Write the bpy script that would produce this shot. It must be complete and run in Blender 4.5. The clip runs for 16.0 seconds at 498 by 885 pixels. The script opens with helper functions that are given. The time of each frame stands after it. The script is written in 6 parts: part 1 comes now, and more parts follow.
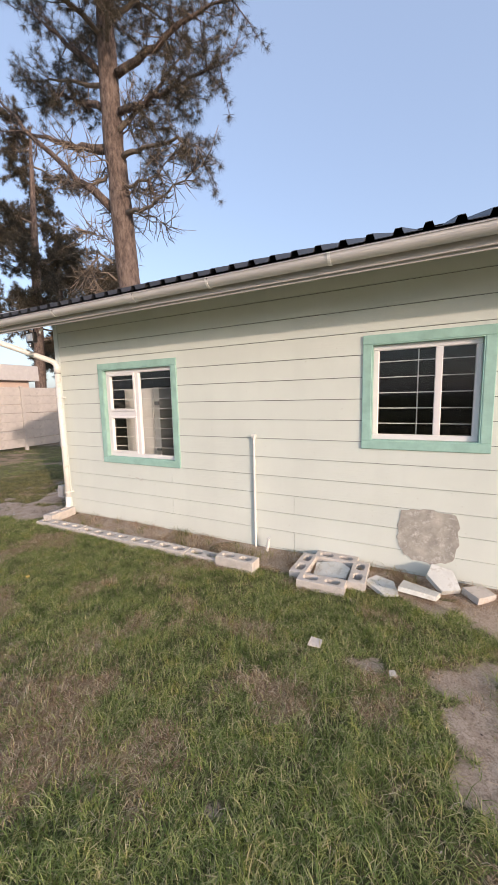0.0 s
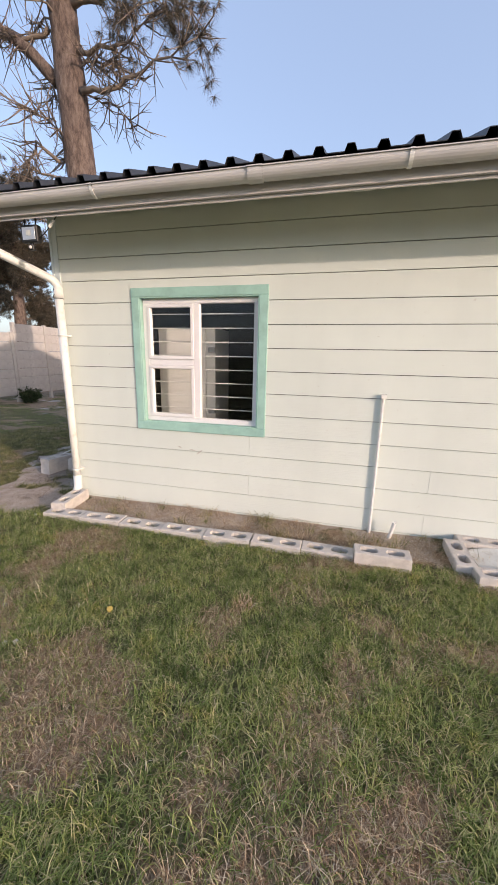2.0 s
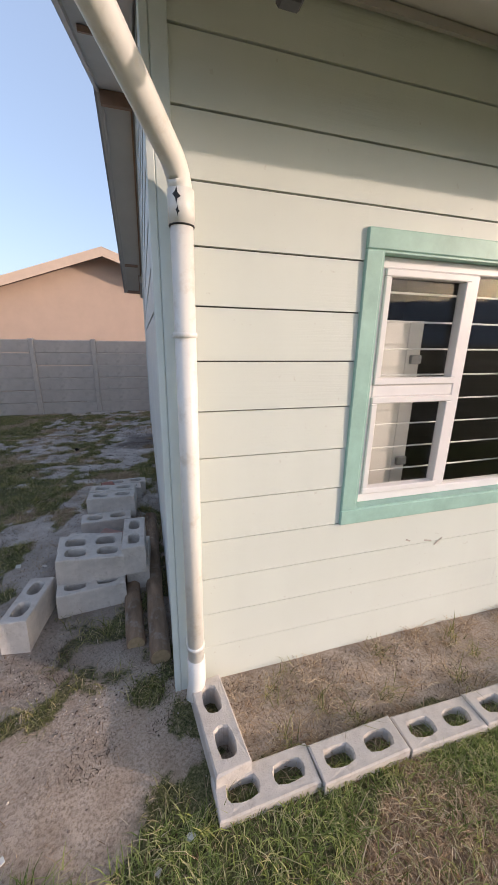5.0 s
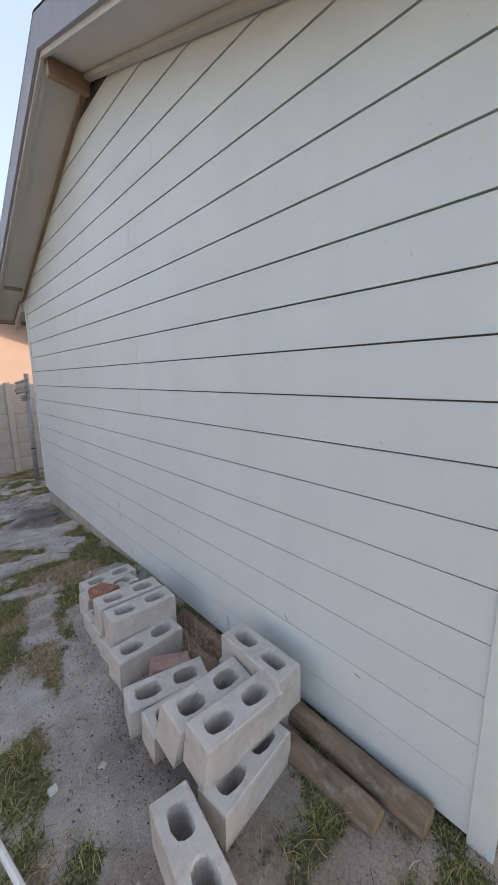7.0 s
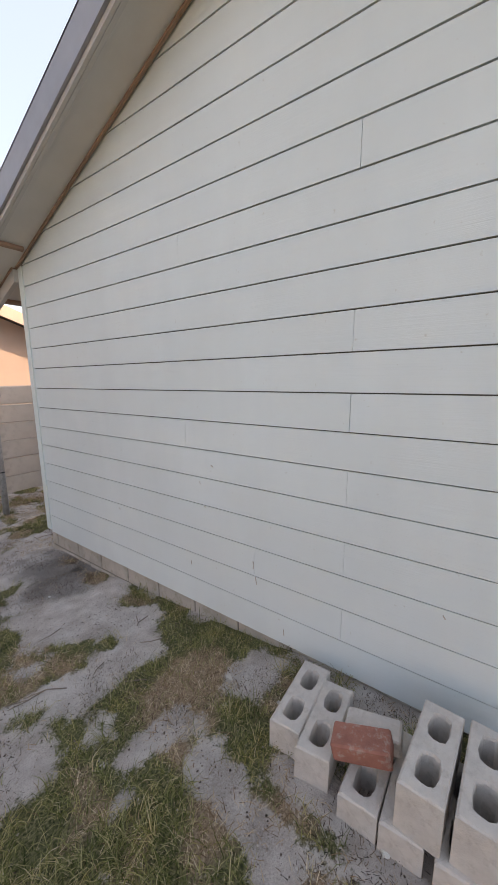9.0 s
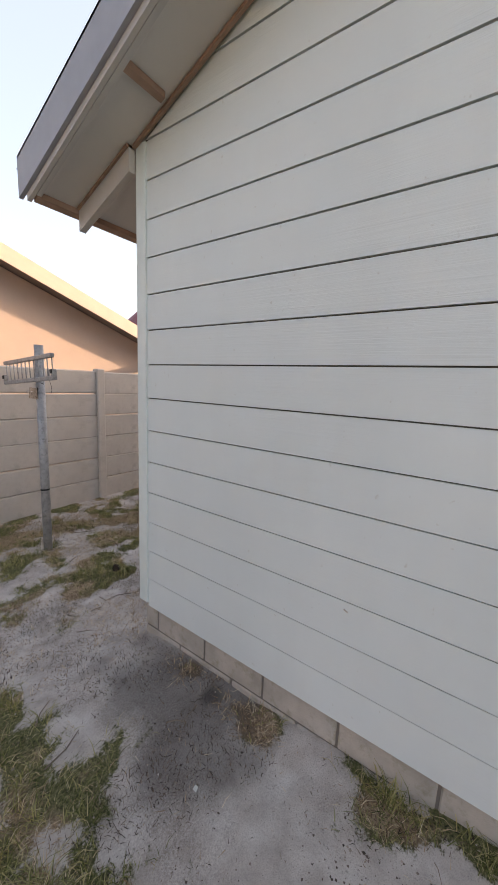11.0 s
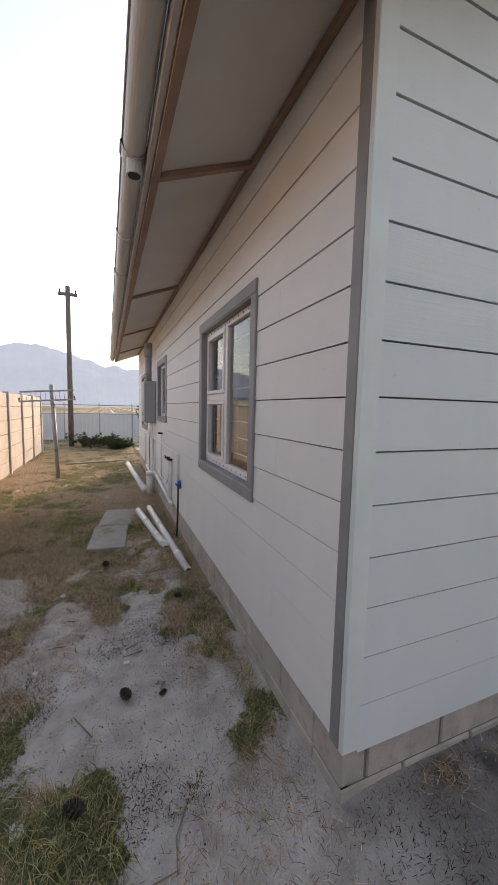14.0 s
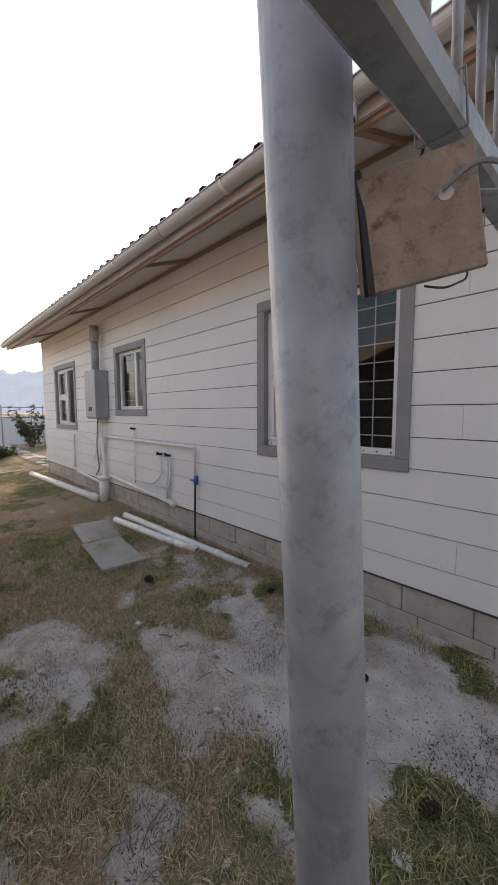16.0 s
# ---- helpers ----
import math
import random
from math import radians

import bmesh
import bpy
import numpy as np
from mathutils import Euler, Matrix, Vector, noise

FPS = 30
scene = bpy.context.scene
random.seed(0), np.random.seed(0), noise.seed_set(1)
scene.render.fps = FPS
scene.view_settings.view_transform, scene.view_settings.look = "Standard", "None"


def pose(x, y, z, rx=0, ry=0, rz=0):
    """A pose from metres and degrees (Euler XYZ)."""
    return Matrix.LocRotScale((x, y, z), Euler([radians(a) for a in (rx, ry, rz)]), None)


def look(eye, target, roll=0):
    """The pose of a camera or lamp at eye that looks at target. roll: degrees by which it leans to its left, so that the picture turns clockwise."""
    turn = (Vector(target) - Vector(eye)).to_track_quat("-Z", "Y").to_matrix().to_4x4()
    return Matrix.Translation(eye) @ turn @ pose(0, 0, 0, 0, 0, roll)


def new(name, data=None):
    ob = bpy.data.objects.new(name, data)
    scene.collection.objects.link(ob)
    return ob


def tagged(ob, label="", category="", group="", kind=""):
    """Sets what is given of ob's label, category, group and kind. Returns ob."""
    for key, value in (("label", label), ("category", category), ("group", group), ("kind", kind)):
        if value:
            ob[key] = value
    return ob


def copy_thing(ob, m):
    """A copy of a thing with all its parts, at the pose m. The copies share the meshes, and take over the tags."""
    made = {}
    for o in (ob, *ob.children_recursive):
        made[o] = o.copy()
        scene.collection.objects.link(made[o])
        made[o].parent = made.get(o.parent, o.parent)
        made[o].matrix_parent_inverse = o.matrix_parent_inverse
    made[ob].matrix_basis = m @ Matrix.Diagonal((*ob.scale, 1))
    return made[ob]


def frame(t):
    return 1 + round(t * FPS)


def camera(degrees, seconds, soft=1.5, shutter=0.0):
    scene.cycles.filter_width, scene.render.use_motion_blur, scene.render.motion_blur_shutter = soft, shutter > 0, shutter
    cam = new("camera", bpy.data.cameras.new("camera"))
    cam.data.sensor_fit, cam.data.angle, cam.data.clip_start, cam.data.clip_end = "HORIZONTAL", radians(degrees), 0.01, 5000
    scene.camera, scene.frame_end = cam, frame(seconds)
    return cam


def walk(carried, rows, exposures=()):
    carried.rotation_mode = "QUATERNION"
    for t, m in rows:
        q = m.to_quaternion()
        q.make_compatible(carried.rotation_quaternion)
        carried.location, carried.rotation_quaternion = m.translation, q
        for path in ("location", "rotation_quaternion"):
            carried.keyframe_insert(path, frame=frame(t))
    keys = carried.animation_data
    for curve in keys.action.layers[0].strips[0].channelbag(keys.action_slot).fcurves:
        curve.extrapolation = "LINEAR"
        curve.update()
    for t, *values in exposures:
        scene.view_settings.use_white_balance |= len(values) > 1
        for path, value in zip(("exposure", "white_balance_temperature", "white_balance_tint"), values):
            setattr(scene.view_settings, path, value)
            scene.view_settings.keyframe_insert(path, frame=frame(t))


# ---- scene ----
cam = camera(70.9, 16.0)
PATH = [
    (0, (4.524, -3.238, 1.575), (3.636, -1.464, 1.319), -1.3),
    (0.5, (4.076, -3.217, 1.553), (3.24, -1.419, 1.289), -1.2),
    (1, (3.599, -3.236, 1.507), (2.853, -1.408, 1.185), 0.4),
    (1.5, (3.092, -3.177, 1.489), (2.499, -1.329, 1.005), -0.6),
    (2, (2.606, -2.993, 1.469), (2.145, -1.107, 0.992), 1.1),
    (2.5, (2.105, -2.791, 1.433), (1.811, -0.862, 0.997), 1.9),
    (3, (1.592, -2.543, 1.406), (1.369, -0.602, 0.977), 0.1),
    (3.5, (1.106, -2.312, 1.411), (0.924, -0.369, 0.976), 1.4),
    (5.8, (-0.475, -0.928, 1.691), (0.473, 0.726, 1.088), 1.9),
    (6, (-0.558, -0.862, 1.609), (0.469, 0.789, 1.144), 1.4),
    (6.5, (-0.889, -0.535, 1.608), (0.321, 1.001, 1.185), -0.2),
    (7, (-1.218, -0.135, 1.618), (0.119, 1.306, 1.251), -0.7),
    (7.5, (-1.501, 0.318, 1.587), (-0.06, 1.672, 1.285), 1.9),
    (8, (-1.616, 0.764, 1.605), (-0.015, 1.907, 1.245), 0.8),
    (8.5, (-1.619, 1.278, 1.607), (-0.041, 2.452, 1.246), -1.0),
    (9, (-1.659, 1.794, 1.607), (-0.056, 2.936, 1.252), -0.5),
    (9.5, (-1.585, 2.288, 1.585), (-0.034, 3.483, 1.18), -1.1),
    (10, (-1.586, 2.779, 1.527), (-0.055, 4.014, 1.164), -0.6),
    (10.2, (-1.531, 3.036, 1.518), (-0.018, 4.304, 1.199), 1.8),
    (12.3, (-1.27, 4.98, 1.365), (0.593, 5.649, 1.078), 0.9),
    (12.5, (-1.282, 5.168, 1.38), (0.659, 5.622, 1.213), 2.1),
    (13, (-1.244, 5.603, 1.371), (0.726, 5.575, 1.027), 1.9),
    (13.5, (-1.112, 5.972, 1.339), (0.837, 5.623, 1.058), -0.9),
    (14, (-0.964, 6.415, 1.298), (0.881, 5.668, 1.108), 1.3),
    (14.5, (-0.757, 6.803, 1.275), (0.923, 5.748, 1.02), 0.6),
    (15, (-0.473, 7.168, 1.197), (1.194, 6.088, 0.967), 0.1),
    (15.5, (-0.262, 7.528, 1.138), (1.285, 6.277, 0.941), 0.2),
    (15.8, (-0.082, 7.690, 1.142), (1.375, 6.335, 0.945), 0.8),
    (16, (0.044, 7.775, 1.124), (1.480, 6.394, 0.948), -0.2),
]
walk(cam, [(t, look(eye, target, roll)) for t, eye, target, roll in PATH],
     exposures=[(0, 1.18, 6650, 19), (3.5, 1.22, 6600, 20), (6, 1.12, 6850, 19), (7, 1.85, 7450, 19), (8, 1.9, 8200, 21), (9, 2.0, 8250, 22), (10.2, 2.04, 8400, 22), (12.5, 1.82, 8050, 21), (14, 1.74, 7900, 20), (16, 1.76, 7700, 18)])

# ---- world, sun, exposure ----
SUN_DIR = Vector((-0.846, 0.489, -0.215)).normalized()
SUN_EL, SUN_AZ = math.asin(-SUN_DIR.z), math.atan2(-SUN_DIR.x, -SUN_DIR.y)
world = bpy.data.worlds.new("sky")
scene.world = world
world.use_nodes = True
wn, wl = world.node_tree.nodes, world.node_tree.links
sky = wn.new("ShaderNodeTexSky")
sky.sky_type, sky.sun_disc = "NISHITA", False
sky.sun_elevation, sky.sun_rotation = SUN_EL, SUN_AZ
sky.air_density, sky.dust_density, sky.ozone_density = 1.0, 2.5, 1.5
# thin smoke haze evens the clear sky out
haze = wn.new("ShaderNodeMix")
haze.data_type = "RGBA"
haze.inputs[0].default_value = 0.45
haze.inputs[7].default_value = (1.62, 2.15, 2.95, 1)
wl.new(sky.outputs[0], haze.inputs[6])
wl.new(haze.outputs[2], wn["Background"].inputs[0])
wn["Background"].inputs[1].default_value = 0.15
sun_data = bpy.data.lights.new("sun", "SUN")
sun_data.energy, sun_data.angle, sun_data.color = 1.32, radians(1.0), (1.0, 0.83, 0.67)
sun = new("sun", sun_data)
sun.matrix_world = look((20, -12, 6), Vector((20, -12, 6)) + SUN_DIR)

# ---- materials ----
def shade(name, rough=0.7, metal=0.0, spec=0.4):
    m = bpy.data.materials.new(name)
    m.use_nodes = True
    n, l = m.node_tree.nodes, m.node_tree.links
    p = n["Principled BSDF"]
    p.inputs["Roughness"].default_value, p.inputs["Metallic"].default_value = rough, metal
    p.inputs["Specular IOR Level"].default_value = spec
    return m, n, l, p


def noise_node(n, l, scale, detail=4.0, rough=0.6, stretch=None, coord="Object"):
    tc = n.new("ShaderNodeTexCoord")
    t = n.new("ShaderNodeTexNoise")
    t.inputs["Scale"].default_value, t.inputs["Detail"].default_value, t.inputs["Roughness"].default_value = scale, detail, rough
    if stretch:
        mp = n.new("ShaderNodeMapping")
        mp.inputs["Scale"].default_value = stretch
        l.new(tc.outputs[coord], mp.inputs[0])
        l.new(mp.outputs[0], t.inputs[0])
    else:
        l.new(tc.outputs[coord], t.inputs[0])
    return t.outputs[0]


def ramp(n, l, fac, stops):
    r = n.new("ShaderNodeValToRGB")
    e = r.color_ramp.elements
    while len(e) < len(stops):
        e.new(0.5)
    for el, (pos, col) in zip(e, stops):
        el.position, el.color = pos, (*col, 1) if len(col) == 3 else col
    l.new(fac, r.inputs[0])
    return r.outputs[0]


def mixc(n, l, fac, a, b, mode="MIX"):
    m = n.new("ShaderNodeMix")
    m.data_type, m.blend_type = "RGBA", mode
    for sock, v in ((m.inputs[0], fac), (m.inputs[6], a), (m.inputs[7], b)):
        if isinstance(v, (int, float)):
            sock.default_value = v
        elif isinstance(v, tuple):
            sock.default_value = (*v, 1)
        else:
            l.new(v, sock)
    return m.outputs[2]


def bump(n, l, p, height, strength=0.3, dist=0.01):
    b = n.new("ShaderNodeBump")
    b.inputs["Strength"].default_value, b.inputs["Distance"].default_value = strength, dist
    l.new(height, b.inputs["Height"])
    l.new(b.outputs[0], p.inputs["Normal"])


def simple(name, col, rough=0.6, metal=0.0, var=0.12, scale=6.0, bump_s=0.15, bump_scale=60.0, dirt=None, stretch=None, spec=0.4):
    """Paint or solid stuff with two scales of variation, fine relief and optional dirt."""
    m, n, l, p = shade(name, rough, metal, spec)
    f1 = noise_node(n, l, scale, 5, 0.6, stretch)
    f2 = noise_node(n, l, bump_scale, 3, 0.6, stretch)
    dark = tuple(c * (1 - var) for c in col)
    lite = tuple(min(1, c * (1 + var * 0.6)) for c in col)
    c = ramp(n, l, f1, [(0.3, dark), (0.7, lite)])
    if dirt:
        f3 = noise_node(n, l, scale * 2.3, 8, 0.7)
        mask = ramp(n, l, f3, [(0.52, (0, 0, 0)), (0.72, (1, 1, 1))])
        c = mixc(n, l, mask, c, dirt)
    l.new(c, p.inputs["Base Color"])
    if bump_s:
        bump(n, l, p, f2, bump_s, 0.004)
    return m


def plank_paint(name, col, along):
    """Painted fibre-cement board: embossed wood grain along its length, each board a shade of its own, faint streaks."""
    m, n, l, p = shade(name, 0.55, 0, 0.35)
    st = (0.6, 14, 40) if along == "x" else (14, 0.6, 40)
    grain = noise_node(n, l, 3.0, 5, 0.65, st)
    blot = noise_node(n, l, 1.1, 5, 0.6)
    fine = noise_node(n, l, 0.9, 3, 0.5, (6, 6, 0.5))
    c = ramp(n, l, blot, [(0.3, tuple(v * 0.93 for v in col)), (0.7, tuple(min(1, v * 1.03) for v in col))])
    c = mixc(n, l, ramp(n, l, fine, [(0.45, (0, 0, 0)), (0.9, (0.35, 0.35, 0.35))]), c, tuple(v * 0.85 for v in col))
    oi = n.new("ShaderNodeObjectInfo")
    c = mixc(n, l, ramp(n, l, oi.outputs["Random"], [(0, (0.0,) * 3), (1, (0.35,) * 3)]), c, tuple(v * 0.93 for v in col))
    spk = noise_node(n, l, 34, 2, 0.5)
    c = mixc(n, l, ramp(n, l, spk, [(0.72, (0, 0, 0)), (0.8, (0.4, 0.4, 0.4))]), c, (0.45, 0.42, 0.36))
    l.new(c, p.inputs["Base Color"])
    patch = noise_node(n, l, 0.8, 2, 0.5)
    gm = n.new("ShaderNodeMath")
    gm.operation = "MULTIPLY"
    l.new(grain, gm.inputs[0])
    l.new(ramp(n, l, patch, [(0.45, (0.15,) * 3), (0.65, (1,) * 3)]), gm.inputs[1])
    bump(n, l, p, gm.outputs[0], 0.55, 0.004)
    return m


M_FRONT = plank_paint("front_paint", (0.68, 0.72, 0.66), "x")
M_GABLE = plank_paint("gable_paint", (0.68, 0.735, 0.732), "y")
M_BACK = plank_paint("back_paint", (0.79, 0.785, 0.76), "x")
# near-black, so the gaps between boards draw the shadow lines of the laps
M_CORE = simple("wall_core", (0.10, 0.10, 0.09), 0.9)
M_MINT = simple("mint_trim", (0.34, 0.55, 0.475), 0.5, var=0.15, scale=9, dirt=None, stretch=(1, 1, 1))
M_GREY = simple("grey_trim", (0.27, 0.27, 0.27), 0.5, var=0.15)
M_CORNER = simple("corner_trim", (0.67, 0.735, 0.715), 0.5, var=0.06)
M_WHITE = simple("white_frame", (0.80, 0.77, 0.76), 0.35, var=0.04, bump_s=0.03)
M_PVC = simple("pvc_white", (0.78, 0.77, 0.73), 0.35, var=0.06, bump_s=0.03, dirt=(0.62, 0.58, 0.50))
M_GUTTER = simple("gutter_paint", (0.57, 0.55, 0.53), 0.4, var=0.08, scale=2, bump_s=0.03)
M_FASCIA = simple("fascia_paint", (0.52, 0.495, 0.475), 0.55, var=0.08)
M_SOFFIT = simple("soffit_board", (0.60, 0.57, 0.54), 0.7, var=0.07, scale=2)
M_BARGE = simple("barge_board", (0.33, 0.34, 0.38), 0.55, var=0.08)
M_TIMBER = simple("eaves_timber", (0.36, 0.23, 0.17), 0.75, var=0.25, scale=5)
M_ROOF = simple("charcoal_roof", (0.035, 0.037, 0.042), 0.45, 0.0, var=0.15)
M_BAR = simple("burglar_bar", (0.72, 0.71, 0.70), 0.4, var=0.05)
# near-black colour that stands in for the shade of unlit rooms
M_DARK = simple("room_shade", (0.05, 0.05, 0.05), 0.9)
# black plastic, and black plugs that draw the shade inside holes and gaps
M_BLACK = simple("black_plastic_and_voids", (0.02, 0.02, 0.02), 0.45)
M_BLOCK = simple("concrete_block", (0.60, 0.55, 0.50), 0.95, var=0.18, scale=9, bump_s=0.9, bump_scale=160, dirt=(0.44, 0.39, 0.34))
M_PLINTH = simple("plinth_concrete", (0.47, 0.425, 0.375), 0.95, var=0.22, scale=5, bump_s=0.8, bump_scale=120, dirt=(0.30, 0.27, 0.20))
M_MORTAR = simple("mortar", (0.20, 0.18, 0.16), 0.95, var=0.2, bump_s=0.8)
M_FENCE = simple("precast_concrete", (0.50, 0.46, 0.42), 0.9, var=0.12, scale=2.5, bump_s=0.4, bump_scale=90, dirt=(0.40, 0.37, 0.33))
M_PEACH = simple("peach_plaster", (0.57, 0.44, 0.36), 0.9, var=0.06, scale=2)
M_MAROON = simple("maroon_roof", (0.20, 0.055, 0.06), 0.5, var=0.1)
M_GALV = simple("galvanised_steel", (0.36, 0.365, 0.37), 0.5, 0.3, var=0.22, scale=14, bump_s=0.1, dirt=(0.20, 0.20, 0.20))
M_BARK = None

glass, gn, gl, gp = shade("window_glass", 0.03, 0, 0.5)
gp.inputs["Transmission Weight"].default_value = 1.0
gp.inputs["IOR"].default_value = 1.33
gp.inputs["Base Color"].default_value = (0.85, 0.88, 0.87, 1)
M_GLASS = glass

# ---- mesh helpers ----
def mesh_ob(name, verts, faces, mat, parent=None, label="", smooth=False):
    me = bpy.data.meshes.new(name)
    me.from_pydata([tuple(v) for v in verts], [], faces)
    if mat:
        me.materials.append(mat)
    if smooth:
        me.polygons.foreach_set("use_smooth", [True] * len(me.polygons))
    me.update()
    ob = new(name, me)
    if parent:
        ob.parent = parent
    if label:
        ob["label"] = label
    return ob


def part(name, bm, mat, parent=None, label="", smooth=False):
    me = bpy.data.meshes.new(name)
    bmesh.ops.recalc_face_normals(bm, faces=bm.faces)
    bm.to_mesh(me)
    bm.free()
    me.materials.append(mat)
    if smooth:
        me.polygons.foreach_set("use_smooth", [True] * len(me.polygons))
    ob = new(name, me)
    if parent:
        ob.parent = parent
    if label:
        ob["label"] = label
    return ob


def empty(name, loc=(0, 0, 0)):
    e = new(name)
    e.location = loc
    return e


def add_box(bm, lo, hi, bevel=0.0, m=None):
    r = bmesh.ops.create_cube(bm, size=1.0)["verts"]
    c, s = [(a + b) / 2 for a, b in zip(lo, hi)], [b - a for a, b in zip(lo, hi)]
    for v in r:
        v.co = Vector((v.co.x * s[0] + c[0], v.co.y * s[1] + c[1], v.co.z * s[2] + c[2]))
    if bevel:
        es = list({e for v in r for e in v.link_edges})
        out = bmesh.ops.bevel(bm, geom=es, offset=bevel, segments=1, affect="EDGES")
        r = list({v for f in out["faces"] for v in f.verts} | {v for v in r if v.is_valid})
    if m is not None:
        for v in r:
            v.co = m @ v.co
    return bm


def boxb(lo, hi, bevel=0.0, m=None):
    return add_box(bmesh.new(), lo, hi, bevel, m)


def tube(points, radius, sides=10, closed_caps=True, bm=None):
    """A round bar along points; radius is one number or one per point."""
    bm = bm or bmesh.new()
    pts = [Vector(p) for p in points]
    rad = radius if isinstance(radius, (list, tuple)) else [radius] * len(pts)
    rings, ref = [], None
    for i, p in enumerate(pts):
        d = (pts[min(i + 1, len(pts) - 1)] - pts[max(i - 1, 0)]).normalized()
        if ref is None:
            ref = d.orthogonal().normalized()
        ref = (ref - d * ref.dot(d)).normalized()
        side = d.cross(ref)
        rings.append([bm.verts.new(p + (ref * math.cos(a) + side * math.sin(a)) * rad[i]) for a in (2 * math.pi * k / sides for k in range(sides))])
    for a, b in zip(rings, rings[1:]):
        for k in range(sides):
            bm.faces.new((a[k], a[(k + 1) % sides], b[(k + 1) % sides], b[k]))
    if closed_caps:
        bm.faces.new(rings[0][::-1])
        bm.faces.new(rings[-1])
    return bm


def bend(points, r=0.05, n=4):
    """Rounds the corners of a polyline."""
    pts = [Vector(p) for p in points]
    out = [pts[0]]
    for a, b, c in zip(pts, pts[1:], pts[2:]):
        p, q = b + (a - b).normalized() * r, b + (c - b).normalized() * r
        for i in range(n + 1):
            t = i / n
            out.append(p * (1 - t) ** 2 + b * 2 * t * (1 - t) + q * t * t)
    return out + [pts[-1]]


# ---- value noise on arrays, for the lie of the ground ----
def fbm(x, y, scale, seed=0, octaves=4):
    rng = np.random.RandomState(seed)
    tot, amp, s = 0.0, 1.0, 0.0
    for o in range(octaves):
        g = rng.rand(64, 64)
        u, v = x / scale * 2**o + 7.3 * o, y / scale * 2**o + 3.1 * o
        iu, iv = np.floor(u).astype(int), np.floor(v).astype(int)
        fu, fv = u - iu, v - iv
        fu, fv = fu * fu * (3 - 2 * fu), fv * fv * (3 - 2 * fv)
        a, b = g[iu % 64, iv % 64], g[(iu + 1) % 64, iv % 64]
        c, d = g[iu % 64, (iv + 1) % 64], g[(iu + 1) % 64, (iv + 1) % 64]
        tot = tot + amp * ((a * (1 - fu) + b * fu) * (1 - fv) + (c * (1 - fu) + d * fu) * fv)
        s += amp
        amp *= 0.5
    return tot / s


def smooth01(v, a, b):
    t = np.clip((v - a) / (b - a), 0, 1)
    return t * t * (3 - 2 * t)


W, XE = 5.62, 8.85            # depth and length of the house
PITCH, Z0 = 0.19, 0.02        # board exposure and foot of the lowest board
RIDGE_Y, SOFFIT_TOP, SLOPE = 2.81, 3.76, 0.385


def ground_z(x, y):
    x, y = np.asarray(x, float), np.asarray(y, float)
    base = -0.18 * smooth01(y, 1.6, 5.2) - 0.10 * smooth01(y, 5.2, 6.4)
    return base + 0.035 * (fbm(x, y, 0.9, 5, 4) - 0.5) + (0.034 * (fbm(x, y, 0.24, 6, 3) - 0.5) + 0.016 * (fbm(x, y, 0.11, 7, 2) - 0.5)) * smooth01(y, -1.0, 2.0)


# patches of the yard: x, y, two radii, and how much barer (+) or grassier (-) they are
LAWN_PATCHES = ((-0.28, -0.25, 0.4, 0.4, 0.26), (-0.65, -0.3, 0.6, 0.4, 0.16), (0.62, -0.8, 0.4, 0.08, 0.12), (4.25, -1.28, 0.16, 0.10, 0.30), (4.82, -1.5, 0.18, 0.5, 0.28), (3.81, -2.3, 0.2, 0.08, 0.22))
# dead brown places in the lawn
DEAD_PATCHES = ((0.75, -1.76, 0.2, 0.16, 0.26), (1.42, -1.85, 0.12, 0.25, 0.26), (2.05, -1.4, 0.12, 0.16, 0.26), (1.65, -2.2, 0.2, 0.4, 0.26), (3.0, -2.45, 0.25, 0.2, 0.24), (3.92, -1.7, 0.12, 0.12, 0.30), (3.5, -1.3, 0.22, 0.07, 0.24),
                (0.72, -1.23, 0.12, 0.1, 0.34), (0.75, -0.82, 0.4, 0.14, 0.26), (0.3, -1.1, 0.4, 0.25, 0.16), (3.48, -2.17, 0.14, 0.12, 0.22), (2.04, -1.34, 0.12, 0.06, 0.22), (2.9, -0.62, 0.3, 0.12, 0.2), (4.5, -0.8, 0.5, 0.3, 0.14))
SIDE_PATCHES = ((-0.38, 0.12, 0.22, 0.16, -0.06), (-0.34, 0.36, 0.16, 0.10, -0.10), (-1.1, 1.28, 0.16, 0.22, -0.20), (-0.86, 1.27, 0.12, 0.2, 0.14), (-0.98, 0.86, 0.2, 0.12, -0.16), (-1.08, 1.66, 0.3, 0.1, 0.12), (-1.05, 2.2, 0.3, 0.3, -0.14),
                (-0.83, 2.43, 0.10, 0.16, 0.18), (-0.79, 2.94, 0.18, 0.10, 0.12), (-0.06, 3.1, 0.14, 0.14, -0.34), (-0.73, 2.15, 0.08, 0.1, -0.14), (-0.71, 1.85, 0.15, 0.15, 0.14), (-1.2, 2.75, 0.35, 0.3, -0.16), (-0.5, 2.66, 0.16, 0.2, -0.14),
                (-0.2, 2.86, 0.12, 0.12, 0.22), (-0.5, 3.15, 0.35, 0.2, -0.16), (-0.2, 3.38, 0.12, 0.2, -0.26))
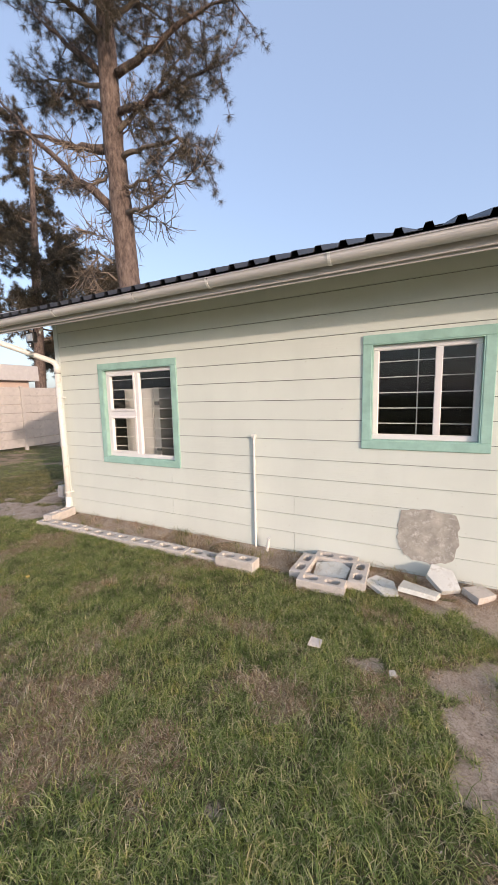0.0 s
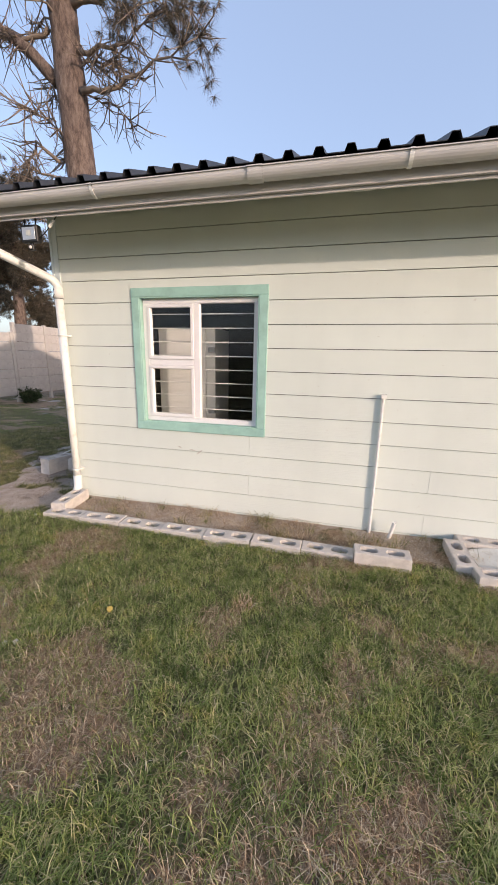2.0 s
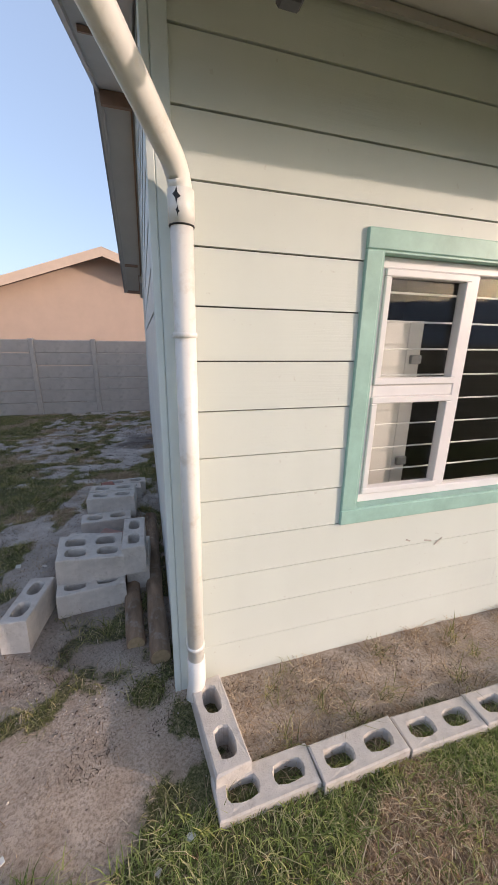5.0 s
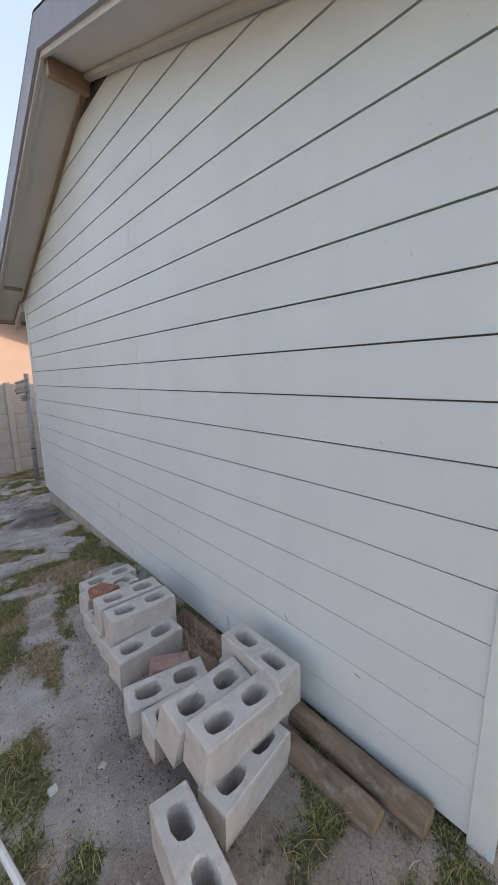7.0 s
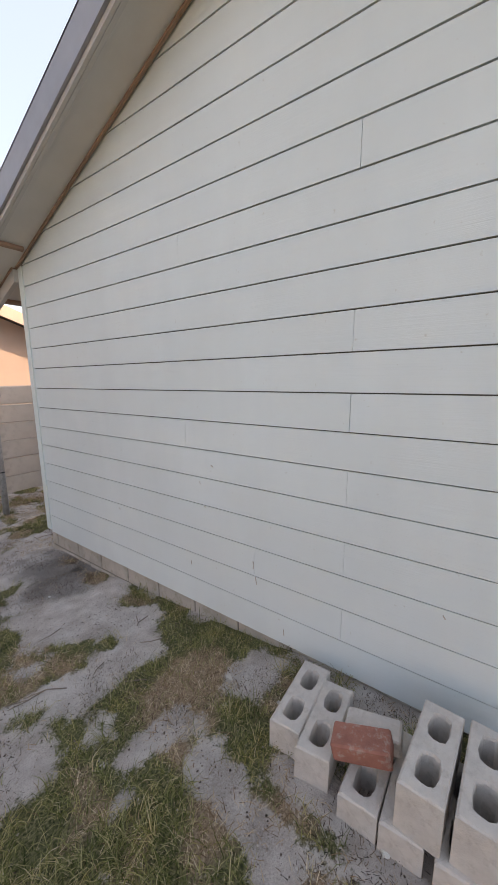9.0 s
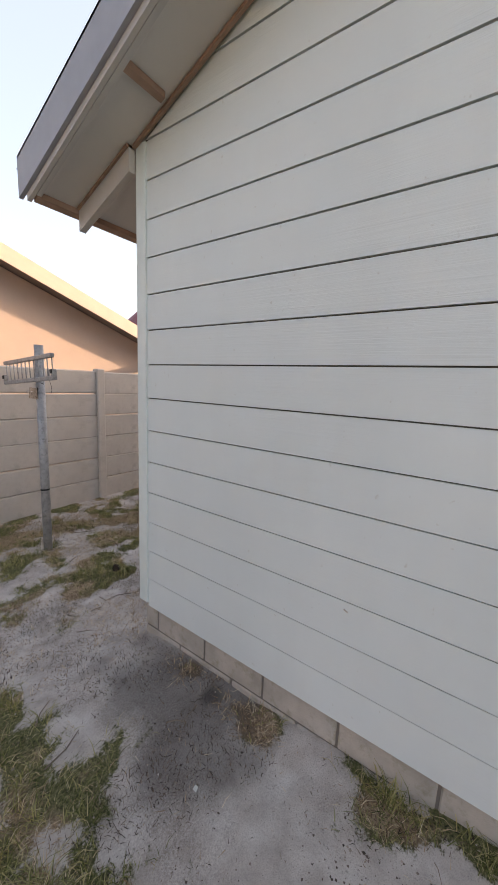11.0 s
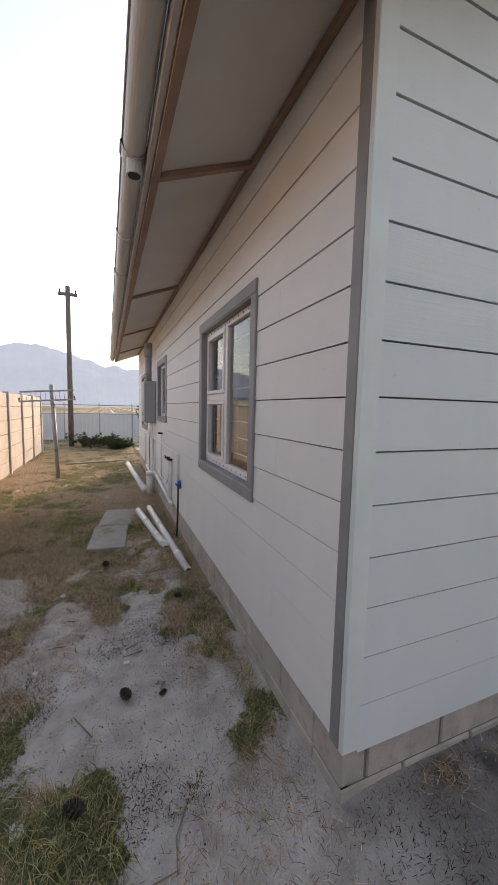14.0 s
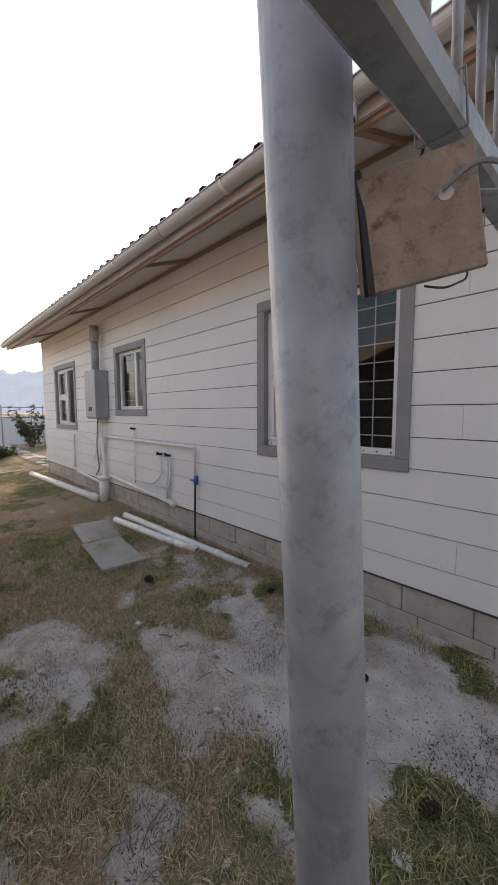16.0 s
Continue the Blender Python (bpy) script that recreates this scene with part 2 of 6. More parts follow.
GABLE_PATCHES = ((-0.95, 4.35, 0.10, 0.16, -0.30), (-1.15, 4.0, 0.16, 0.22, -0.22), (-0.8, 3.85, 0.16, 0.08, -0.20), (-0.53, 3.74, 0.07, 0.12, -0.24), (-0.9, 3.62, 0.14, 0.09, 0.22), (-0.43, 3.56, 0.10, 0.16, 0.24),
                 (-0.8, 3.36, 0.25, 0.12, -0.18), (-0.45, 4.5, 0.45, 0.6, 0.18), (-1.08, 4.5, 0.08, 0.2, 0.16), (-1.15, 4.9, 0.12, 0.2, -0.22), (-0.8, 5.8, 0.15, 0.4, -0.18), (-1.35, 4.3, 0.1, 0.25, 0.16), (-0.5, 5.5, 0.2, 0.5, 0.14))
BACK_PATCHES = ((0.56, 6.2, 0.36, 0.26, 0.28), (1.22, 6.6, 0.22, 0.2, 0.24), (0.36, 6.5, 0.17, 0.14, -0.46), (0.38, 6.8, 0.2, 0.14, -0.24), (1.0, 6.86, 0.16, 0.10, -0.24), (1.3, 7.12, 0.18, 0.07, -0.12), (0.85, 7.14, 0.1, 0.12, -0.22),
                (0.2, 6.02, 0.3, 0.2, 0.22), (1.3, 6.95, 0.12, 0.06, 0.14), (0.78, 6.98, 0.16, 0.06, 0.18), (1.8, 6.76, 0.25, 0.10, 0.18), (2.25, 7.25, 0.3, 0.2, 0.20), (1.64, 7.42, 0.2, 0.1, -0.18), (2.5, 6.1, 0.6, 0.2, 0.12), (1.5, 6.15, 0.4, 0.18, 0.10), (-0.1, 5.75, 0.35, 0.22, 0.35), (-0.25, 5.4, 0.25, 0.25, 0.35))
# mats of brown needles and dead grass
DRY_PATCHES = ((1.76, 6.44, 0.22, 0.12, 0.34), (1.5, 5.98, 0.25, 0.10, 0.26), (1.1, 5.95, 0.10, 0.08, 0.26), (2.2, 6.05, 0.3, 0.12, 0.24), (1.62, 7.05, 0.2, 0.1, 0.26), (1.28, 7.16, 0.2, 0.1, 0.26), (2.5, 6.88, 0.35, 0.12, 0.24), (2.85, 7.1, 0.4, 0.2, 0.2), (1.3, 7.55, 0.3, 0.12, 0.24), (0.95, 5.74, 0.3, 0.05, 0.16), (1.76, 7.1, 0.2, 0.15, 0.2),
               (-0.07, 5.18, 0.10, 0.12, 0.4), (-0.1, 4.66, 0.10, 0.18, 0.4), (-0.14, 4.05, 0.10, 0.12, 0.3), (-0.49, 3.1, 0.16, 0.2, 0.2), (-0.88, 1.98, 0.14, 0.12, 0.2))


def patched(x, y, patches):
    return sum(s * np.exp(-(((x - px) / rx) ** 2 + ((y - py) / ry) ** 2)) for px, py, rx, ry, s in patches)


def bare(x, y):
    """How bare of grass the ground is, 0 to 1."""
    x, y = np.asarray(x, float), np.asarray(y, float)
    n = 0.22 * fbm(x, y, 1.3, 11, 2) + 0.34 * fbm(x, y, 0.42, 12, 3) + 0.44 * fbm(x, y, 0.15, 13, 4)
    side = np.clip(smooth01(y, -0.3, 0.8) * (x < 1.5) + (y > 5.0), 0, 1)
    bias = -0.12 + 0.15 * side - 0.19 * smooth01(x, 1.7, 4.5) * (y > 5.5) - 0.16 * smooth01(-x, 0.9, 1.9) * smooth01(-y, -5.2, -4.2) - 0.22 * smooth01(-x, 1.9, 2.8)
    bias = bias + patched(x, y, LAWN_PATCHES) + patched(x, y, SIDE_PATCHES) + patched(x, y, GABLE_PATCHES) + patched(x, y, BACK_PATCHES) - 0.7 * patched(x, y, DRY_PATCHES) - 0.12 * smooth01(-y, 0.45, 0.8) - 0.05 * smooth01(x, 1.6, 3.0) * (y > 5.6)
    bias = bias - 0.16 * (0.4 + fbm(x, y, 0.5, 14, 2)) * np.exp(-(((y - 5.72) / 0.16) ** 2)) * (x > 0.9)
    bias = bias + 0.5 * smooth01(y, -0.45, -0.3) * (x > 0.05) * (y < 0.3) * smooth01(fbm(x, y, 0.3, 71, 3), 0.36, 0.56)
    bias = bias + 0.17 * smooth01(x, 4.0, 5.4) * smooth01(-y, 0.2, 0.7)
    bias = bias + 0.10 * smooth01(-x, 0.0, 0.35) * smooth01(x, -1.3, -0.4) * smooth01(y, 0.0, 0.6) * smooth01(-y, -2.6, -1.6)
    return np.clip((n + bias - 0.455) / 0.09, 0, 1)


def dry(x, y):
    """Brown dry grass and fallen needles, 0 to 1."""
    x, y = np.asarray(x, float), np.asarray(y, float)
    n = 0.4 * fbm(x, y, 0.9, 21, 3) + 0.35 * fbm(x, y, 0.3, 22, 3) + 0.25 * fbm(x, y, 0.1, 23, 3)
    bias = -0.10 + 0.09 * smooth01(y, -0.5, 0.5) + 0.05 * smooth01(y, 5.4, 6.0) + 0.12 * np.exp(-(((y - 5.72) / 0.12) ** 2)) - 0.14 * np.exp(-(((x - 0.36) / 0.25) ** 2 + ((y - 6.55) / 0.25) ** 2))
    bias = bias + 0.04 * smooth01(x, 1.3, 2.6) * (y > 5.5) - 0.08 * smooth01(x, 4.5, 7.5) * (y > 5.5) + 0.3 * ((y < 0.1) & (y > -0.45) & (x > 0.2)) * smooth01(fbm(x, y, 0.25, 72, 3), 0.35, 0.6)
    bias = bias + patched(x, y, DRY_PATCHES) + patched(x, y, DEAD_PATCHES) + 0.05 * smooth01(x, 1.2, 2.2) * (y > 5.6)
    return np.clip((n + bias - 0.50) / 0.08, 0, 1)


def dark_soil(x, y):
    """Dark patches of the ground, 0 to 1."""
    x, y = np.asarray(x, float), np.asarray(y, float)
    w = 0.25 * (fbm(x, y, 0.3, 31, 4) - 0.5)
    wide_dark = 0.62 * smooth01(-np.hypot((x + 0.2) / 0.50, (y - 5.0) / 0.66) + w * 4, -1.0, -0.5)
    deep_dark = 0.92 * smooth01(-np.hypot((x + 0.12) / 0.20, (y - 4.93) / 0.16) + w * 4, -1.0, -0.2)
    return np.maximum(np.maximum(wide_dark, deep_dark), 0.35 * smooth01(-np.hypot((x + 0.5) / 0.7, (y - 0.9) / 1.2) + w * 4, -1.0, -0.3))


# ---- the ground ----
def axis_steps(lo, hi, fine, far, wide_lo, wide_hi):
    """Fine steps between lo and hi, coarser ones out to the wide limits, then ever longer ones to the horizon."""
    near = np.arange(lo, hi + fine / 2, fine)
    below, above = np.arange(wide_lo, lo - 0.05, 0.1), np.arange(hi + 0.1, wide_hi + 0.05, 0.1)
    out = np.geomspace(0.25, far, 16)
    return np.concatenate([wide_lo - out[::-1], below, near, above, wide_hi + 0.05 + out])


gx, gy = axis_steps(-3.0, 5.4, 0.035, 400, -8.6, 17.0), axis_steps(-3.2, 8.6, 0.035, 400, -3.6, 9.0)
GX, GY = np.meshgrid(gx, gy, indexing="ij")
GZ = ground_z(GX, GY)
nx, ny = len(gx), len(gy)
idx = np.arange(nx * ny).reshape(nx, ny)
quads = np.stack([idx[:-1, :-1], idx[1:, :-1], idx[1:, 1:], idx[:-1, 1:]], -1).reshape(-1, 4)
gme = bpy.data.meshes.new("ground")
gme.from_pydata(np.stack([GX.ravel(), GY.ravel(), GZ.ravel()], -1).tolist(), [], quads.tolist())
gme.polygons.foreach_set("use_smooth", [True] * len(gme.polygons))
cover = gme.attributes.new("cover", "FLOAT_COLOR", "POINT")
cv = np.ones((nx * ny, 4))
cv[:, 0], cv[:, 1] = bare(GX, GY).ravel(), dry(GX, GY).ravel()
cv[:, 2], cv[:, 3] = smooth01(GY, -0.5, 2.5).ravel(), dark_soil(GX, GY).ravel()
cover.data.foreach_set("color", cv.ravel())
gm_, n, l, p = shade("earth_and_turf", 0.95, 0, 0.15)
at = n.new("ShaderNodeAttribute")
at.attribute_name = "cover"
sep = n.new("ShaderNodeSeparateColor")
l.new(at.outputs["Color"], sep.inputs[0])
nf, nm, ng = noise_node(n, l, 90, 6, 0.75), noise_node(n, l, 7, 6, 0.7), noise_node(n, l, 380, 3, 0.7)
turf = ramp(n, l, nf, [(0.34, (0.035, 0.04, 0.018)), (0.5, (0.14, 0.14, 0.065)), (0.66, (0.34, 0.31, 0.17))])
straw = ramp(n, l, nf, [(0.32, (0.15, 0.10, 0.07)), (0.52, (0.40, 0.29, 0.20)), (0.72, (0.62, 0.49, 0.36))])
sand = ramp(n, l, nm, [(0.32, (0.44, 0.385, 0.345)), (0.5, (0.61, 0.555, 0.51)), (0.68, (0.74, 0.695, 0.65))])
sand = mixc(n, l, ramp(n, l, noise_node(n, l, 28, 6, 0.8), [(0.54, (0, 0, 0)), (0.68, (0.6,) * 3)]), sand, (0.36, 0.29, 0.24))
sand = mixc(n, l, ramp(n, l, ng, [(0.66, (0, 0, 0)), (0.8, (0.35,) * 3)]), sand, (0.25, 0.20, 0.16))
soil = ramp(n, l, nm, [(0.3, (0.44, 0.34, 0.26)), (0.6, (0.61, 0.51, 0.42)), (0.8, (0.73, 0.64, 0.55))])
soil = mixc(n, l, ramp(n, l, nf, [(0.46, (0, 0, 0)), (0.62, (0.7,) * 3)]), soil, (0.20, 0.145, 0.10))
# dusty grey drifts of fine dirt on the sand
dust = n.new("ShaderNodeMath")
dust.operation = "MULTIPLY"
l.new(ramp(n, l, noise_node(n, l, 2.6, 4, 0.6), [(0.46, (0.05,) * 3), (0.64, (0.7,) * 3)]), dust.inputs[0])
l.new(ramp(n, l, noise_node(n, l, 130, 5, 0.8), [(0.42, (0, 0, 0)), (0.6, (1,) * 3)]), dust.inputs[1])
sand = mixc(n, l, dust.outputs[0], sand, (0.24, 0.195, 0.17))
bareg = mixc(n, l, sep.outputs[2], soil, sand)
green = mixc(n, l, sep.outputs[1], turf, straw)
addn = n.new("ShaderNodeMath")
addn.operation = "MULTIPLY_ADD"
l.new(nf, addn.inputs[0])
addn.inputs[1].default_value, addn.inputs[2].default_value = 1.5, -0.75
# ragged edges of the turf
rag = n.new("ShaderNodeMath")
rag.operation = "MULTIPLY_ADD"
lumps = noise_node(n, l, 22, 7, 0.75)
l.new(lumps, rag.inputs[0])
rag.inputs[1].default_value = 2.2
rag.inputs[2].default_value = -1.1
ragged = n.new("ShaderNodeMath")
l.new(addn.outputs[0], ragged.inputs[0])
l.new(rag.outputs[0], ragged.inputs[1])
sm = n.new("ShaderNodeMath")
l.new(sep.outputs[0], sm.inputs[0])
l.new(ragged.outputs[0], sm.inputs[1])
fac = ramp(n, l, sm.outputs[0], [(0.3, (0, 0, 0)), (0.7, (1, 1, 1))])
darkened = mixc(n, l, at.outputs["Alpha"], mixc(n, l, fac, green, bareg), (0.085, 0.075, 0.07))
l.new(darkened, p.inputs["Base Color"])
hm = n.new("ShaderNodeMath")
l.new(nf, hm.inputs[0])
l.new(nm, hm.inputs[1])
hl = n.new("ShaderNodeMath")
l.new(hm.outputs[0], hl.inputs[0])
l.new(lumps, hl.inputs[1])
bump(n, l, p, hl.outputs[0], 0.75, 0.024)
gme.materials.append(gm_)
ground = tagged(new("ground", gme), "grassy yard with bare sand and dry needles", "ground", kind="structure")

# ---- the house: walls of lapped boards ----
def soffit_z(y):
    return SOFFIT_TOP - SLOPE * abs(y - RIDGE_Y)


def rect_minus(a0, a1, z0, z1, holes):
    """Runs of one board row left over beside the openings: (a0, a1, z0, z1)."""
    cuts = sorted({a0, a1, *[v for h in holes for v in (h[0], h[1]) if a0 < v < a1]})
    runs = []
    for b0, b1 in zip(cuts, cuts[1:]):
        mid = (b0 + b1) / 2
        lo, hi = z0, z1
        for h in holes:
            if h[0] < mid < h[1]:
                if h[2] <= lo and h[3] >= hi:
                    lo = hi
                elif h[2] < hi and h[3] > lo:
                    if h[2] > lo:
                        hi = min(hi, h[2])
                    else:
                        lo = max(lo, h[3])
        if hi - lo > 0.004:
            runs.append([b0, b1, lo, hi])
    out = []
    for r in runs:
        if out and abs(out[-1][1] - r[0]) < 1e-6 and out[-1][2:] == r[2:]:
            out[-1][1] = r[1]
        else:
            out.append(r)
    return out


def plank(parent, mat, place, poly, row0):
    """One lapped board: poly in (along, z); it leans out to its foot at row0."""
    lean = lambda z: 0.0155 - 0.0042 * min(1, max(0, (z - row0) / PITCH))
    front = [place(a, z, lean(z)) for a, z in poly]
    back = [place(a, z, -0.002) for a, z in poly]
    k = len(poly)
    faces = [tuple(range(k)), tuple(range(2 * k - 1, k - 1, -1))]
    faces += [(i, i + k, (i + 1) % k + k, (i + 1) % k) for i in range(k)]
    bm = bmesh.new()
    vs = [bm.verts.new(v) for v in front + back]
    for f in faces:
        bm.faces.new([vs[i] for i in f])
    return part("plank", bm, mat, parent)


def front_place(a, z, out):
    return (a, -out, z)


def back_place(a, z, out):
    return (a, W + out, z)


def gable_place(a, z, out):
    return (-out, a, z)


WINDOWS_FRONT = [(0.775, 2.02, 0.775, 2.035), (4.035, 5.0, 1.10, 2.075)]
WINDOWS_BACK = [(0.88, 2.16, 0.755, 2.02), (4.12, 5.04, 1.075, 2.03), (6.72, 7.95, 0.80, 2.03)]
TRIM = 0.075


def wall_core(name, holes, y0, y1, label):
    """The wall behind the boards, with real openings."""
    bm = bmesh.new()
    zt = soffit_z(0) + 0.05
    inner = [(h[0] + TRIM, h[1] - TRIM, h[2] + TRIM, h[3] - TRIM) for h in holes]
    zs = sorted({0.03, zt, *[v for h in inner for v in h[2:]]})
    for z0, z1 in zip(zs, zs[1:]):
        for r in rect_minus(0.0, XE, z0, z1, inner):
            add_box(bm, (r[0], y0, r[2]), (r[1], y1, r[3]))
    return tagged(part(name, bm, M_CORE), label, "wall", kind="structure")


wall_front = wall_core("wall_front", WINDOWS_FRONT, 0.0, 0.14, "front wall clad in pale green lapped boards")
wall_back = wall_core("wall_back", WINDOWS_BACK, W - 0.14, W, "back wall clad in off-white lapped boards")
bm = bmesh.new()
pts = [(0.14, 0.03), (W - 0.14, 0.03), (W - 0.14, soffit_z(W)), (RIDGE_Y, SOFFIT_TOP), (0.14, soffit_z(0))]
va, vb = [bm.verts.new((0, y, z)) for y, z in pts], [bm.verts.new((0.14, y, z)) for y, z in pts]
bm.faces.new(va), bm.faces.new(vb[::-1])
for i in range(5):
    bm.faces.new((va[i], vb[i], vb[(i + 1) % 5], va[(i + 1) % 5]))
wall_gable = tagged(part("wall_gable", bm, M_CORE), "gable wall clad in pale lapped boards", "wall", kind="structure")
bm = bmesh.new()
va, vb = [bm.verts.new((XE - 0.14, y, z)) for y, z in pts], [bm.verts.new((XE, y, z)) for y, z in pts]
bm.faces.new(va), bm.faces.new(vb[::-1])
for i in range(5):
    bm.faces.new((va[i], vb[i], vb[(i + 1) % 5], va[(i + 1) % 5]))
wall_far = tagged(part("wall_far", bm, M_FRONT), "plain end wall of the house", "wall", kind="structure")

rng = random.Random(4)


def long_wall(parent, mat, place, holes, first, joints, foot):
    for k in range(first, 15):
        z0, z1 = Z0 + PITCH * k, min(Z0 + PITCH * (k + 1) - 0.0046, soffit_z(0) - 0.002)
        z0c = max(z0, foot)
        if z1 - z0c < 0.01:
            continue
        for r in rect_minus(0.055, XE - 0.01, z0c, z1, holes):
            cuts = [r[0]] + sorted(j for j in joints(k) if r[0] + 0.05 < j < r[1] - 0.05) + [r[1]]
            for c0, c1 in zip(cuts, cuts[1:]):
                g0, g1 = (0.0008 if c0 in joints(k) else 0.0), (0.0008 if c1 in joints(k) else 0.0)
                plank(parent, mat, place, [(c0 + g0, r[2] + 0.001), (c1 - g1, r[2] + 0.001), (c1 - g1, r[3]), (c0 + g0, r[3])], z0)


long_wall(wall_front, M_FRONT, front_place, WINDOWS_FRONT, -1, lambda k: [3.40] if k in (0, 2) else ([1.88] if k in (1, 3) else []), 0.0)
long_wall(wall_back, M_BACK, back_place, WINDOWS_BACK, 0, lambda k: [0.605, 4.2] if k % 4 == 1 else ([3.6, 6.6] if k % 4 == 3 else []), 0.05)
for k in range(0, 19):
    z0, z1 = max(Z0 + PITCH * k, 0.02 if k == 0 else 0), Z0 + PITCH * (k + 1) - 0.0046
    def half(z):
        return min(W / 2 - 0.055, (SOFFIT_TOP - z) / SLOPE)
    h0, h1 = half(z0 + 0.002), half(z1)
    if h0 < 0.05:
        break
    def edge(z, s):
        return RIDGE_Y + s * max(0.0, half(z))
    js = [2.37] if k in (1, 3, 5, 7, 9, 13) else ([3.49] if k in (6, 12) else ([1.99] if k == 15 else ([2.93] if k == 2 else [])))
    y0, y1 = edge(z0 + 0.002, -1), edge(z0 + 0.002, 1)
    t0, t1 = edge(z1, -1), edge(z1, 1)
    js = [j for j in js if max(y0, t0) + 0.1 < j < min(y1, t1) - 0.1]
    gap = 0.0012 if k in (7, 9, 13) else 0.0005
    cuts = [None] + js + [None]
    for a, b in zip(cuts, cuts[1:]):
        la, lt = (y0, t0) if a is None else (a + gap, a + gap)
        ra, rt = (y1, t1) if b is None else (b - gap, b - gap)
        if z1 > SOFFIT_TOP:
            continue
        plank(wall_gable, M_GABLE, gable_place, [(ra, z0 + 0.002), (la, z0 + 0.002), (lt, z1), (rt, z1)], z0)

# corner strips
def strip(name, lo, hi, mat, label):
    return tagged(part(name, boxb(lo, hi, 0.003), mat), label, "trim", kind="structure")


zt = soffit_z(0) - 0.004
strip("trim_corner", (-0.026, -0.026, -0.02), (-0.0, 0.055, zt), M_CORNER, "pale green painted corner strip on the gable")
strip("trim_corner", (0.001, -0.024, -0.02), (0.055, -0.0, zt), M_CORNER, "pale green painted corner strip on the front")
strip("trim_corner", (-0.026, W - 0.055, 0.045), (-0.0, W + 0.022, zt), M_CORNER, "pale painted corner strip on the gable")
strip("trim_corner", (0.001, W + 0.0, 0.045), (0.055, W + 0.024, zt), M_GREY, "grey painted corner strip on the back wall")

# ---- roof ----
def slope_slab(bm, x0, x1, ya, yb, off0, off1):
    """A slab that follows the roof slope between ya and yb, off0 to off1 above the soffit line."""
    za, zb = soffit_z(ya), soffit_z(yb)
    vs = [bm.verts.new(v) for v in [(x0, ya, za + off0), (x1, ya, za + off0), (x1, yb, zb + off0), (x0, yb, zb + off0),
                                    (x0, ya, za + off1), (x1, ya, za + off1), (x1, yb, zb + off1), (x0, yb, zb + off1)]]
    for f in ((0, 3, 2, 1), (4, 5, 6, 7), (0, 1, 5, 4), (1, 2, 6, 5), (2, 3, 7, 6), (3, 0, 4, 7)):
        bm.faces.new([vs[i] for i in f])


VERGE, EAVE = -0.33, 0.58
roof = tagged(empty("roof"), "charcoal ribbed sheet-metal gable roof", "roof", kind="structure")
for s, y0 in ((-1, -EAVE), (1, W + EAVE)):
    bm = bmesh.new()
    slope_slab(bm, VERGE + 0.02, XE + 0.3, y0, RIDGE_Y, 0.0, 0.012)
    part("soffit", bm, M_SOFFIT, roof, "off-white eaves boarding")
    # ribbed sheet: trapezoid ribs
    prof, x = [], VERGE - 0.02
    while x < XE + 0.32:
        prof += [(x, 0.0), (x + 0.100, 0.0), (x + 0.115, 0.038), (x + 0.155, 0.038), (x + 0.170, 0.0)]
        x += 0.175
    bm = bmesh.new()
    ye = y0 + s * 0.075
    rows = []
    for y in (ye, RIDGE_Y):
        z = soffit_z(y) + 0.166
        rows.append([[bm.verts.new((px, y, z + pz + d)) for px, pz in prof] for d in (0.0, -0.004)])
    for i in range(len(prof) - 1):
        for d in (0, 1):
            bm.faces.new((rows[0][d][i], rows[0][d][i + 1], rows[1][d][i + 1], rows[1][d][i]))
        bm.faces.new((rows[0][0][i], rows[0][0][i + 1], rows[0][1][i + 1], rows[0][1][i]))
    part("roof_sheet", bm, M_ROOF, roof)
    # foam closers that show as dark rib ends, fascia, barge
    bm = bmesh.new()
    add_box(bm, (VERGE + 0.03, min(y0, y0 + s * 0.022), soffit_z(y0) - 0.01), (XE + 0.3, max(y0, y0 + s * 0.022), soffit_z(y0) + 0.14))
    part("fascia", bm, M_FASCIA, roof)
    bm = bmesh.new()
    slope_slab(bm, VERGE - 0.022, VERGE, y0 + s * 0.06, RIDGE_Y, 0.005, 0.215)
    slope_slab(bm, VERGE - 0.022, VERGE + 0.10, y0 + s * 0.06, RIDGE_Y, 0.2, 0.215)
    part("barge_flashing", bm, M_BARGE, roof, "slate-grey folded metal barge flashing")
    bm = bmesh.new()
    slope_slab(bm, VERGE, VERGE + 0.022, y0 + s * 0.01, RIDGE_Y, -0.03, 0.11)
    part("barge_board", bm, M_FASCIA, roof, "off-white barge board")
bm = bmesh.new()
for s in (-1, 1):
    a, b = RIDGE_Y, RIDGE_Y + s * 0.2
    slope_slab(bm, VERGE - 0.02, XE + 0.32, b, a, 0.206, 0.214)
part("ridge_cap", bm, M_ROOF, roof)
# interior floor and ceiling that close the house, near-black as painted room shade
tagged(part("floor", boxb((0.14, 0.14, 0.0), (XE - 0.14, W - 0.14, 0.05)), M_DARK), "interior floor coloured near-black as room shade", "floor", kind="structure")
tagged(part("ceiling", boxb((0.14, 0.14, 2.5), (XE - 0.14, W - 0.14, 2.52)), M_DARK), "interior ceiling coloured near-black as room shade", "ceiling", kind="structure")
tagged(part("wall_inner", boxb((0.14, 2.75, 0.05), (XE - 0.14, 2.85, 2.5)), M_DARK), "dividing wall inside, coloured near-black as room shade", "wall", kind="structure")
tagged(part("wall_inner", boxb((3.2, 0.14, 0.05), (3.3, 2.75, 2.5)), M_DARK), "partition wall inside, coloured near-black as room shade", "wall", kind="structure")

